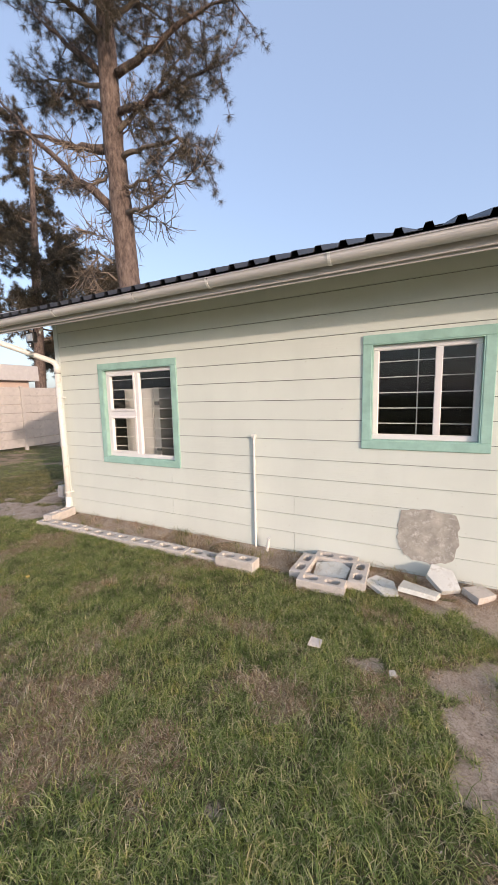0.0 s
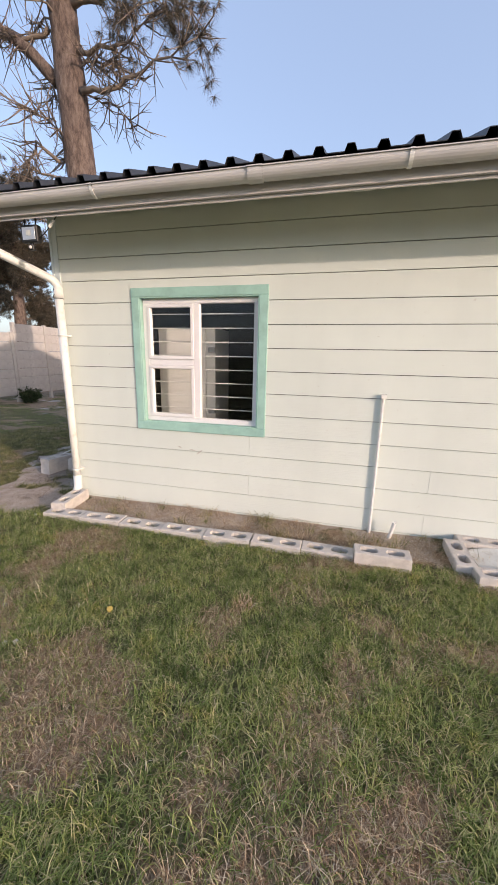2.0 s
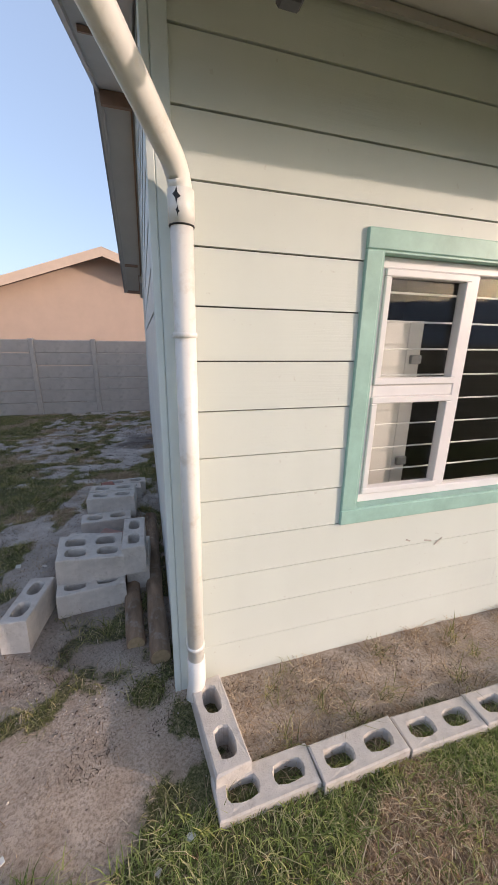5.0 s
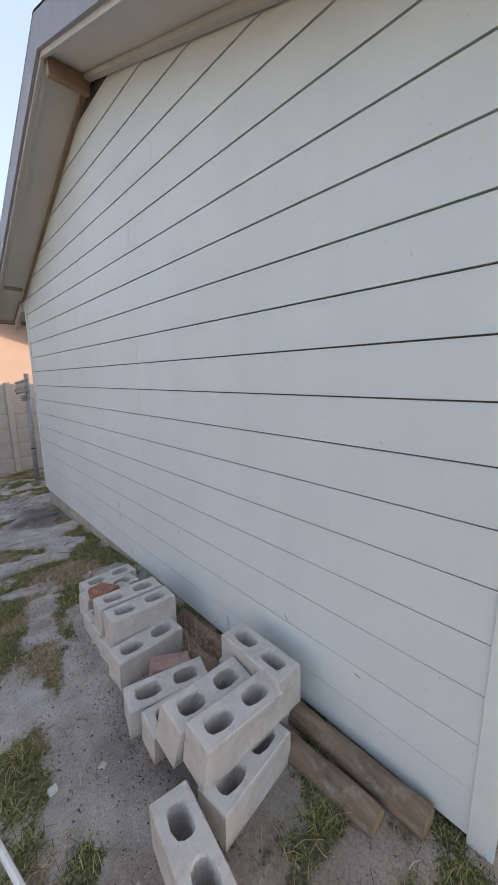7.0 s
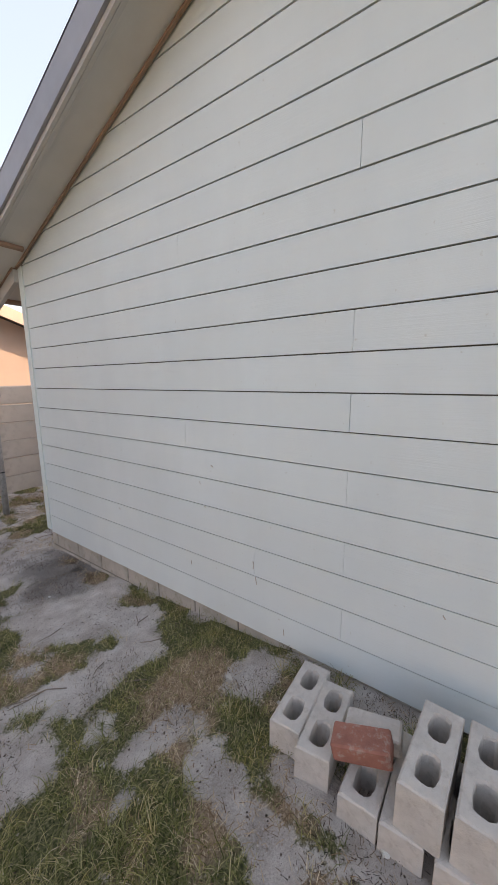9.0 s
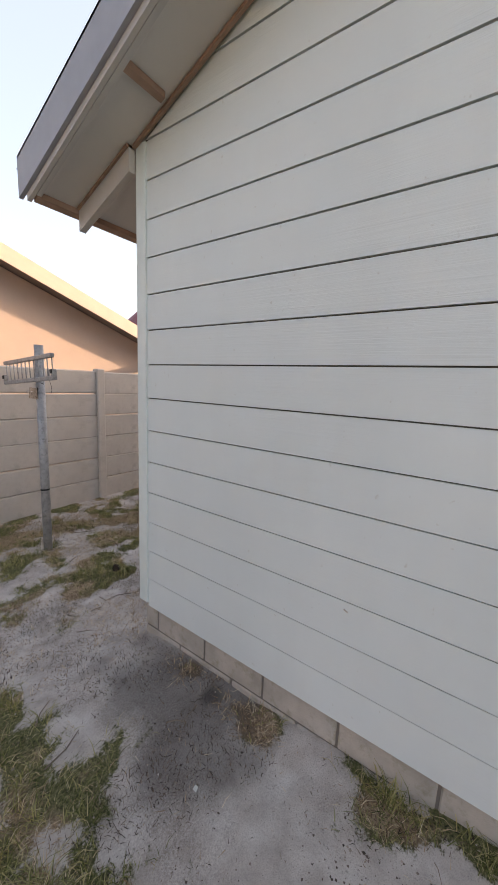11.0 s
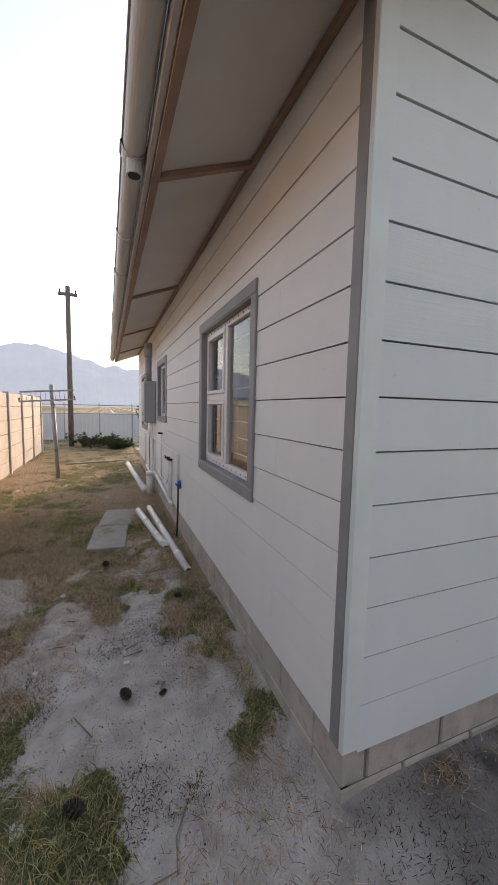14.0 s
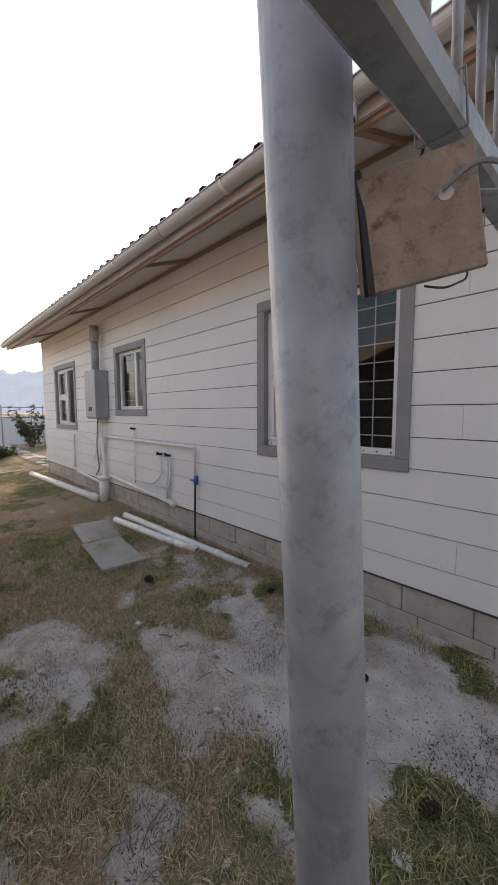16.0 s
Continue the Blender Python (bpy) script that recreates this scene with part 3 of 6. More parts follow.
# ---- fences ----
def precast_fence(name, start, step, bays, rows, z, label):
    """Precast slabs slotted between concrete posts; step is the vector of one bay."""
    f = tagged(empty(name, (start[0], start[1], z)), label, "fence")
    d = Vector((step[0], step[1], 0))
    L = d.length
    turn = Matrix.Rotation(math.atan2(step[1], step[0]), 4, "Z")
    post = slab = None
    for i in range(bays + 1):
        loc = Matrix.Translation(d * i) @ turn
        if post is None:
            post = part("post", boxb((-0.055, -0.06, -0.4), (0.055, 0.06, rows * 0.305 + 0.03), 0.012), M_FENCE, f)
            o = post
        else:
            o = post.copy()
            scene.collection.objects.link(o)
        o.matrix_basis = loc
        if i == bays:
            break
        for r in range(rows):
            if slab is None:
                slab = part("slab", boxb((0.05, -0.022, 0.0), (L - 0.05, 0.022, 0.302), 0.013), M_FENCE, f)
                o = slab
            else:
                o = slab.copy()
                scene.collection.objects.link(o)
            o.matrix_basis = loc @ Matrix.Translation((0, 0, r * 0.305 - (0.006 if (i + r) % 3 else 0)))
    return f


precast_fence("precast_fence", (-5.39, 8.50), (1.37, 0), 13, 6, -0.29, "sand-coloured precast concrete slab fence behind the house")
precast_fence("precast_fence", (-8.4, -6.5), (0, 1.37), 10, 7, -0.02, "sunlit precast concrete slab fence beside the lawn")
precast_fence("precast_fence", (-8.4, 7.32), (0, 1.37), 6, 8, 0.0, "tall shaded precast concrete fence behind the pine")

# ---- windows ----
def window(name, wall, hole, layout, trim, label, split=0.48, transom=0.5):
    """Trim boards round a recessed white frame with panes, burglar bars behind. wall: front or back.
    layout: which side of the mullion carries the transom ('lo', 'hi' or None)."""
    place = front_place if wall == "front" else back_place
    w = tagged(empty(name), label, "window", kind="structure")
    x0, x1, z0, z1 = hole

    def slab(nm, a0, a1, b0, b1, o0, o1, mat, parent, bev=0.003, lab=""):
        c0, c1 = place(a0, b0, o0), place(a1, b1, o1)
        lo, hi = [min(p, q) for p, q in zip(c0, c1)], [max(p, q) for p, q in zip(c0, c1)]
        return part(nm, boxb(lo, hi, bev), mat, parent, lab)

    tl = "mint green painted trim board" if trim is M_MINT else "grey painted trim board"
    slab("trim_board", x0, x1, z1 - TRIM, z1, 0.001, 0.030, trim, w, 0.004, tl)
    slab("trim_board", x0, x1, z0, z0 + TRIM, 0.001, 0.030, trim, w, 0.004, tl)
    slab("trim_board", x0, x0 + TRIM, z0 + TRIM, z1 - TRIM, 0.001, 0.028, trim, w, 0.004, tl)
    slab("trim_board", x1 - TRIM, x1, z0 + TRIM, z1 - TRIM, 0.001, 0.028, trim, w, 0.004, tl)
    a0, a1, b0, b1 = x0 + TRIM, x1 - TRIM, z0 + TRIM, z1 - TRIM
    # reveal lining
    for q in ((a0, a0 + 0.008, b0, b1), (a1 - 0.008, a1, b0, b1), (a0 + 0.008, a1 - 0.008, b0, b0 + 0.008), (a0 + 0.008, a1 - 0.008, b1 - 0.008, b1)):
        slab("reveal", *q, -0.05, 0.024, trim, w, 0.0)
    a0, a1, b0, b1 = a0 + 0.008, a1 - 0.008, b0 + 0.008, b1 - 0.008
    fw, d0, d1 = 0.045, -0.075, -0.022
    am = a0 + (a1 - a0) * split
    bmid = b0 + (b1 - b0) * transom
    fr = lambda *q: slab("frame_bar", *q, d0, d1, M_WHITE, w, 0.005)
    fr(a0, a1, b0, b0 + fw), fr(a0, a1, b1 - fw, b1), fr(a0, a0 + fw, b0 + fw, b1 - fw), fr(a1 - fw, a1, b0 + fw, b1 - fw)
    fr(am - fw * 0.6, am + fw * 0.6, b0 + fw, b1 - fw)
    cells = []
    lo, hi = (a0 + fw, am - fw * 0.6), (am + fw * 0.6, a1 - fw)
    for side, (c0, c1) in (("lo", lo), ("hi", hi)):
        if layout == side:
            fr(c0, c1, bmid - fw * 0.6, bmid + fw * 0.6)
            cells += [(c0, c1, b0 + fw, bmid - fw * 0.6, True), (c0, c1, bmid + fw * 0.6, b1 - fw, True)]
        else:
            cells.append((c0, c1, b0 + fw, b1 - fw, False))
    for c0, c1, e0, e1, sash in cells:
        if sash:
            s = 0.03
            for q in ((c0, c1, e0, e0 + s), (c0, c1, e1 - s, e1), (c0, c0 + s, e0 + s, e1 - s), (c1 - s, c1, e0 + s, e1 - s)):
                slab("sash_bar", *q, -0.062, -0.012, M_WHITE, w, 0.004)
            c0, c1, e0, e1 = c0 + s, c1 - s, e0 + s, e1 - s
        pane = slab("pane", c0 - 0.004, c1 + 0.004, e0 - 0.004, e1 + 0.004, -0.052, -0.047, M_GLASS, w, 0.0)
        pane.visible_shadow = False
    # burglar bars
    n = int(round((b1 - b0) / 0.125))
    for i in range(1, n):
        z = b0 + (b1 - b0) * i / n
        part("burglar_bar", tube([place(a0 + 0.01, z, -0.115), place(a1 - 0.01, z, -0.115)], 0.0045, 6), M_BAR, w)
    if wall == "front":
        for f in ((0.44,) if split > 0.55 else ()):
            part("burglar_bar", tube([place(a0 + (a1 - a0) * f, b0, -0.121), place(a0 + (a1 - a0) * f, b1, -0.121)], 0.005, 6), M_BAR, w)
    else:
        for f in (0.2, 0.75):
            part("burglar_bar", tube([place(a0 + (a1 - a0) * f, b0, -0.121), place(a0 + (a1 - a0) * f, b1, -0.121)], 0.004, 6), M_BAR, w)
        # beads with drilled holes along the raw white frame
        for i in range(12):
            f = (i + 0.5) / 12
            for z, flip in ((b0 + 0.022, 0), (b1 - 0.022, 0)):
                part("screw_hole", tube([place(a0 + (a1 - a0) * f, z, d1 - 0.004), place(a0 + (a1 - a0) * f, z, d1 + 0.0025)], 0.006, 6), M_BLACK, w)
    return w


window("window_1", "front", WINDOWS_FRONT[0], "lo", M_MINT, "white-framed window with mint green trim and burglar bars")
window("window_2", "front", WINDOWS_FRONT[1], None, M_MINT, "white-framed two-pane window with mint green trim", split=0.63)
window("window_3", "back", WINDOWS_BACK[0], "hi", M_GREY, "white-framed window with grey trim and burglar bars", split=0.52)
window("window_4", "back", WINDOWS_BACK[1], None, M_GREY, "small white-framed window with grey trim boards", split=0.36)
window("window_5", "back", WINDOWS_BACK[2], "hi", M_GREY, "white-framed far window with grey trim boards", split=0.5)

M_BOARD = simple("white_melamine", (0.78, 0.75, 0.71), 0.4, var=0.05)
cup = tagged(empty("cupboard", (0.83, 0.35, 0.05)), "white board cupboard door standing open indoors", "cupboard")
part("door", boxb((0.0, 0.0, 0.0), (0.50, 0.03, 1.67), 0.004), M_BOARD, cup)
part("side", boxb((0.505, 0.006, 0.0), (0.60, 0.45, 1.68), 0.004), M_BOARD, cup)
for z in (0.85, 1.45):
    part("hinge", boxb((0.53, -0.012, z), (0.60, 0.012, z + 0.05), 0.004), M_GALV, cup, "steel cupboard hinge")

# ---- gutters, downpipe ----
def gutter(name, y, s, label, unions, holders):
    g = tagged(empty(name), label, "gutter", group="gutters of the house")
    zc, r, x0, x1 = soffit_z(-EAVE) + 0.09, 0.052, VERGE + 0.01, XE + 0.28
    yc = y + s * (r + 0.026)

    def channel(x0, x1, r, thick, drop=0.0):
        bm = bmesh.new()
        prof = [(-r, 0.0)] + [(r * math.cos(a), -r * 0.98 * math.sin(a) - 0.012) for a in [math.pi * k / 12 for k in range(12, -1, -1)]] + [(r, 0.0), (r + 0.008, 0.0), (r + 0.008, -0.006)]
        rows = []
        for x in (x0, x1):
            rows.append([bm.verts.new((x, yc + s * px, zc + pz)) for px, pz in prof] + [bm.verts.new((x, yc + s * px * (1 - thick / r), zc + min(0, pz + thick))) for px, pz in reversed(prof[:-2])])
        k = len(rows[0])
        for i in range(k):
            bm.faces.new((rows[0][i], rows[0][(i + 1) % k], rows[1][(i + 1) % k], rows[1][i]))
        bm.faces.new(rows[0]), bm.faces.new(rows[1][::-1])
        return bm

    part("channel", channel(x0, x1, r, 0.003), M_GUTTER, g, smooth=False)
    for x in (x0 - 0.003, x1):
        bm = bmesh.new()
        pr = [(r * 1.02 * math.cos(a), -r * math.sin(a) - 0.012) for a in [math.pi * k / 12 for k in range(13)]] + [(-r, 0.0), (r, 0.0)]
        pr = [(r, 0.0)] + pr[:13] + [(-r, 0.0)]
        va, vb = [bm.verts.new((x, yc + s * a, zc + b)) for a, b in pr], [bm.verts.new((x + 0.003, yc + s * a, zc + b)) for a, b in pr]
        bm.faces.new(va), bm.faces.new(vb[::-1])
        for i in range(len(pr)):
            bm.faces.new((va[i], vb[i], vb[(i + 1) % len(pr)], va[(i + 1) % len(pr)]))
        part("end_cap", bm, M_GUTTER, g)
    for x in unions:
        part("union", channel(x - 0.045, x + 0.045, r + 0.006, 0.004), M_GUTTER, g)
    for x in holders:
        part("bracket", channel(x - 0.011, x + 0.011, r + 0.005, 0.004), M_PVC, g)
    return g, yc, zc


gf, yf, zf = gutter("gutter", -EAVE - 0.0, -1, "cream half-round gutter along the front eaves", [2.05, 5.6], [-0.1, 0.95, 2.9, 3.9, 4.9, 6.3, 7.6])
gb, yb, zb = gutter("gutter", W + EAVE, 1, "cream half-round gutter along the back eaves", [0.95, 2.6, 4.3, 6.4], [0.1, 1.8, 3.4, 5.3, 7.4])
o = part("outlet", tube([(0.95, yb, zb - 0.05), (0.95, yb, zb - 0.125)], 0.038, 16), M_GUTTER, gb)
# black plug painted as the shade inside the outlet
part("outlet_shade", tube([(0.95, yb, zb - 0.127), (0.95, yb, zb - 0.1)], 0.030, 14), M_BLACK, o)

dp = tagged(empty("downpipe", (0.07, -0.08, 0.05)), "white plastic downpipe on the house corner with cracked elbow", "downpipe")
off = Matrix.Translation((-0.07, 0.08, -0.05))
def dpart(nm, pts, r, mat=None, sides=14, rb=0.0, lab=""):
    bm = tube(bend(pts, rb) if rb else pts, r, sides)
    bm.transform(off)
    return part(nm, bm, mat or M_PVC, dp, lab, smooth=True)
dpart("upper_pipe", [(-0.26, yf, zf - 0.05), (-0.26, yf, zf - 0.17), (-0.24, yf + 0.03, zf - 0.22), (0.05, -0.115, 2.11), (0.07, -0.082, 2.06), (0.07, -0.08, 1.98)], 0.036, rb=0.03)
dpart("pipe", [(0.07, -0.08, 2.03), (0.07, -0.08, 0.14)], 0.036)
dpart("socket", [(0.07, -0.08, 1.955), (0.07, -0.08, 2.05)], 0.041)
dpart("shoe", [(0.07, -0.08, 0.24), (0.07, -0.085, 0.12), (0.055, -0.115, 0.045)], 0.040)
# black plug for the shade inside the shoe's opening
dpart("mouth_shade", [(0.062, -0.10, 0.07), (0.0545, -0.1165, 0.0425)], 0.033, M_BLACK)
for z in (1.62, 0.30):
    dpart("strap", [(0.07, -0.08, z), (0.07, -0.08, z + 0.018)], 0.040)
    bm = boxb((0.03, -0.075, z), (0.11, -0.012, z + 0.016), 0.002)
    bm.transform(off)
    part("strap_foot", bm, M_PVC, dp)
def gash(a, z, w, h, r=0.0415):
    """A dark split on the elbow's skin."""
    bm = bmesh.new()
    ring = [(a + w * c, z + h * s) for c, s in ((-1, 0.2), (-0.35, 0.5), (0.1, 1.0), (0.3, 0.3), (1, -0.1), (0.2, -0.4), (-0.1, -1.0), (-0.3, -0.3))]
    vo = [bm.verts.new((0.07 + r * math.cos(q), -0.08 + r * math.sin(q), zz)) for q, zz in ring]
    vi = [bm.verts.new((0.07 + (r - 0.004) * math.cos(q), -0.08 + (r - 0.004) * math.sin(q), zz)) for q, zz in ring]
    bm.faces.new(vo), bm.faces.new(vi[::-1])
    for i in range(8):
        bm.faces.new((vo[i], vi[i], vi[(i + 1) % 8], vo[(i + 1) % 8]))
    bm.transform(off)
    return part("crack", bm, M_BLACK, dp, "dark broken gap in the elbow")
gash(-2.0, 2.025, 0.32, 0.022)
gash(-1.95, 1.985, 0.16, 0.014)
dpart("joint_gap", [(0.07, -0.08, 1.951), (0.07, -0.08, 1.9555)], 0.0405, M_BLACK)

# ---- eaves timber at the back and verges ----
eav = tagged(empty("eaves_framing"), "brown and cream eaves battens under the roof edge", "battens", kind="structure")
def under(x0, x1, ya, yb_, t0, t1, mat, nm="batten"):
    bm = bmesh.new()
    slope_slab(bm, x0, x1, ya, yb_, t0, t1)
    return part(nm, bm, mat, eav)
under(0.0, XE, W + 0.005, W + 0.045, -0.035, -0.003, M_TIMBER)
under(VERGE + 0.03, XE, W + EAVE - 0.045, W + EAVE - 0.005, -0.035, -0.003, M_TIMBER)
for x in (0.95, 3.1, 5.3, 7.4):
    under(x, x + 0.04, W + 0.046, W + EAVE - 0.046, -0.03, -0.003, M_TIMBER)
under(-0.062, -0.022, W + 0.03, W + EAVE - 0.046, -0.13, -0.003, M_FASCIA, "rafter")
under(-0.075, -0.010, W + 0.03, W + EAVE - 0.046, -0.016, -0.0028, M_TIMBER)
under(-0.045, -0.027, RIDGE_Y + 0.03, W + 0.02, -0.02, -0.003, M_TIMBER)
under(-0.072, -0.027, RIDGE_Y - 0.03, -0.02, -0.035, -0.003, M_FASCIA)
under(VERGE + 0.024, VERGE + 0.05, RIDGE_Y + 0.03, W + EAVE - 0.05, -0.03, -0.003, M_FASCIA)
for y in (1.0, 5.35):
    under(VERGE + 0.05, -0.075, y, y + 0.03, -0.03, -0.003, M_TIMBER)
part("ridge_beam", boxb((VERGE + 0.03, RIDGE_Y - 0.025, SOFFIT_TOP - 0.12), (-0.03, RIDGE_Y + 0.025, SOFFIT_TOP - 0.012), 0.003), M_TIMBER, eav)
under(0.02, XE, -0.05, -0.02, -0.03, -0.003, M_FASCIA)
under(VERGE + 0.03, XE, -EAVE + 0.005, -EAVE + 0.05, -0.03, -0.003, M_FASCIA)

# ---- flood light with its sensor and wire ----
lamp = tagged(empty("flood_light", (0.24, -0.5, 2.35)), "black flood light with a round sensor under the eaves", "flood light")
part("housing", boxb((-0.075, -0.02, -0.06), (0.075, 0.03, 0.06), 0.006), M_BLACK, lamp)
part("reflector", boxb((-0.058, -0.0235, -0.043), (0.058, -0.0205, 0.043), 0.001), simple("reflector", (0.55, 0.55, 0.54), 0.3, 0.6), lamp, "silvery reflector behind glass")
part("led_panel", boxb((-0.02, -0.0265, -0.015), (0.02, -0.024, 0.022), 0.001), simple("led_chip", (0.62, 0.61, 0.55), 0.5), lamp)
part("sensor", boxb((-0.022, -0.02, -0.115), (0.028, 0.015, -0.075), 0.006), M_BLACK, lamp)
bm = bmesh.new()
bmesh.ops.create_uvsphere(bm, u_segments=10, v_segments=6, radius=0.012, matrix=Matrix.Translation((0.003, -0.02, -0.095)))
part("sensor_lens", bm, M_WHITE, lamp, smooth=True)
for x in (-0.055, 0.045):
    part("bracket_arm", boxb((x, 0.0, 0.055), (x + 0.006, 0.012, 0.135), 0.001), M_BLACK, lamp)
part("bracket_neck", boxb((-0.012, -0.006, -0.08), (0.012, 0.008, -0.058), 0.002), M_BLACK, lamp)
part("wire", tube(bend([(0.07, 0.0, -0.03), (0.13, -0.01, -0.01), (0.19, -0.01, 0.04), (0.28, -0.02, 0.115)], 0.03), 0.004, 6), M_BLACK, lamp)
part("connector", tube([(0.185, -0.012, 0.035), (0.235, -0.016, 0.080)], 0.011, 8), M_PVC, lamp, "white cable connector")
cond = tagged(empty("conduit", (0.52, -0.53, 2.45)), "white plastic conduit under the front eaves", "conduit")
part("tube", tube([(0, 0, 0), (8.0, 0, 0)], 0.011, 8), M_PVC, cond)
part("coupler", tube([(2.1, 0, 0), (2.2, 0, 0)], 0.015, 8), M_PVC, cond)
for i in range(6):
    part("clip", boxb((0.4 + i * 1.4, -0.016, -0.004), (0.42 + i * 1.4, 0.016, 0.03), 0.002), M_PVC, cond)

# ---- small things on the front wall ----
st = tagged(empty("standpipe", (2.975, -0.035, 0.0)), "white plastic standpipe fixed to the front wall", "pipe")
part("tube", tube([(0, 0, -0.05), (0, 0, 1.17)], 0.013, 10), M_PVC, st)
part("tee", tube([(-0.02, 0, 1.18), (0.022, 0, 1.18)], 0.021, 10), M_PVC, st)
part("cap", tube([(0, -0.022, 1.18), (0, 0.015, 1.18)], 0.019, 10), M_PVC, st)
st2 = tagged(part("pipe_stub", tube([(0, 0, -0.06), (0.04, -0.02, 0.15)], 0.016, 10), M_PVC), "short white pipe stub leaning in the soil", "pipe")
st2.location = (3.12, -0.09, 0.0)
rp = random.Random(9)
pts = []
for i in range(40):
    a = 2 * math.pi * i / 40
    c, s_ = math.cos(a), math.sin(a)
    q = max(abs(c), abs(s_)) ** 0.75
    q = q if s_ > -0.3 else q ** 0.45
    pts.append((4.59 + 0.235 * c / q * (1 + rp.uniform(-0.05, 0.05)), 0.36 + 0.235 * s_ / q * (1 + rp.uniform(-0.05, 0.05))))
bm = bmesh.new()
va, vb = [bm.verts.new((x, -0.0185, z)) for x, z in pts], [bm.verts.new((x, -0.004, z)) for x, z in pts]
bm.faces.new(va), bm.faces.new(vb[::-1])
for i in range(40):
    bm.faces.new((va[i], vb[i], vb[(i + 1) % 40], va[(i + 1) % 40]))
M_CEMENT = simple("raw_cement", (0.40, 0.375, 0.33), 0.85, var=0.35, scale=11, bump_s=0.9, bump_scale=30, dirt=(0.62, 0.60, 0.56))
tagged(part("cement_patch", bm, M_CEMENT), "rough grey cement patch on the front wall", "wall patch")
# scuffs on the boards
M_SCUFF = simple("scuff", (0.50, 0.46, 0.40), 0.8, var=0.3)
for x, z, l_, a in ((1.33, 0.60, 0.05, 0.2), (1.40, 0.585, 0.06, -0.7), (1.20, 0.62, 0.03, 0.4)):
    o = tagged(part("scuff_mark", boxb((-l_ / 2, -0.0008, -0.004), (l_ / 2, 0.0008, 0.004)), M_SCUFF), "grey scuff mark on the boards", "mark", group="scuffs under the window")
    o.matrix_world = Matrix.Translation((x, -0.0165, z)) @ Matrix.Rotation(a, 4, "Y")

for y, z, l_, a in ((2.92, 0.37, 0.05, 1.4), (3.48, 0.32, 0.03, 1.5), (3.26, 1.06, 0.02, 0.6), (3.33, 0.77, 0.015, 0.2), (3.37, 0.93, 0.02, 1.2), (2.94, 0.47, 0.05, 1.55), (2.72, 0.10, 0.04, 1.5), (1.37, 0.13, 0.09, 1.5), (0.9, 0.42, 0.03, 0.9), (0.5, 0.36, 0.025, 0.2), (1.9, 0.55, 0.02, 1.0), (4.3, 0.55, 0.02, 0.4)):
    o = tagged(part("scuff_mark", boxb((-0.0008, -l_ / 2, -0.0028), (0.0008, l_ / 2, 0.0028)), M_SCUFF), "thin grey scratch on the gable boards", "mark", group="scratches on the gable")
    o.matrix_world = Matrix.Translation((-0.0165, y, z)) @ Matrix.Rotation(a, 4, "X")

# ---- hollow blocks ----
def block_mesh():
    """A two-hole concrete block, 390 x 140 x 190, holes upright, edges chipped."""
    bm = bmesh.new()
    L, B, H = 0.39, 0.14, 0.19
    def ring(z, inset=0.0):
        return [bm.verts.new(p) for p in ((-L / 2 + inset, -B / 2 + inset, z), (L / 2 - inset, -B / 2 + inset, z), (L / 2 - inset, B / 2 - inset, z), (-L / 2 + inset, B / 2 - inset, z))]
    o0, o1, o2 = ring(0.0), ring(H - 0.006), ring(H, 0.006)
    for a, b in ((o0, o1), (o1, o2)):
        for i in range(4):
            bm.faces.new((a[i], a[(i + 1) % 4], b[(i + 1) % 4], b[i]))
    tops = []
    for cx in (-0.092, 0.092):
        k, hw, hb = 12, 0.064, 0.038
        loops = []
        for z, g in ((H, 1.0), (H - 0.012, 0.93), (0.012, 0.85)):
            lp = []
            for i in range(k):
                a = 2 * math.pi * (i + 0.5) / k
                c, s = math.cos(a), math.sin(a)
                q = (abs(c) ** 4 + abs(s) ** 4) ** 0.25
                lp.append(bm.verts.new((cx + hw * g * c / q, hb * g * s / q, z)))
            loops.append(lp)
        for a, b in zip(loops, loops[1:]):
            for i in range(k):
                bm.faces.new((a[i], b[i], b[(i + 1) % k], a[(i + 1) % k]))
        bm.faces.new(loops[-1])
        tops.append(loops[0])
    geom = [e for lp in tops for e in [bm.edges.get((lp[i], lp[(i + 1) % 12])) for i in range(12)]]
    geom += [bm.edges.get((o2[i], o2[(i + 1) % 4])) for i in range(4)]
    bmesh.ops.triangle_fill(bm, use_beauty=True, use_dissolve=False, edges=geom, normal=(0, 0, 1))
    bm.faces.new(o0[::-1])
    r = random.Random(3)
    for v in bm.verts:
        v.co += Vector((r.uniform(-1, 1), r.uniform(-1, 1), r.uniform(-0.6, 0.6))) * 0.0025
    return bm


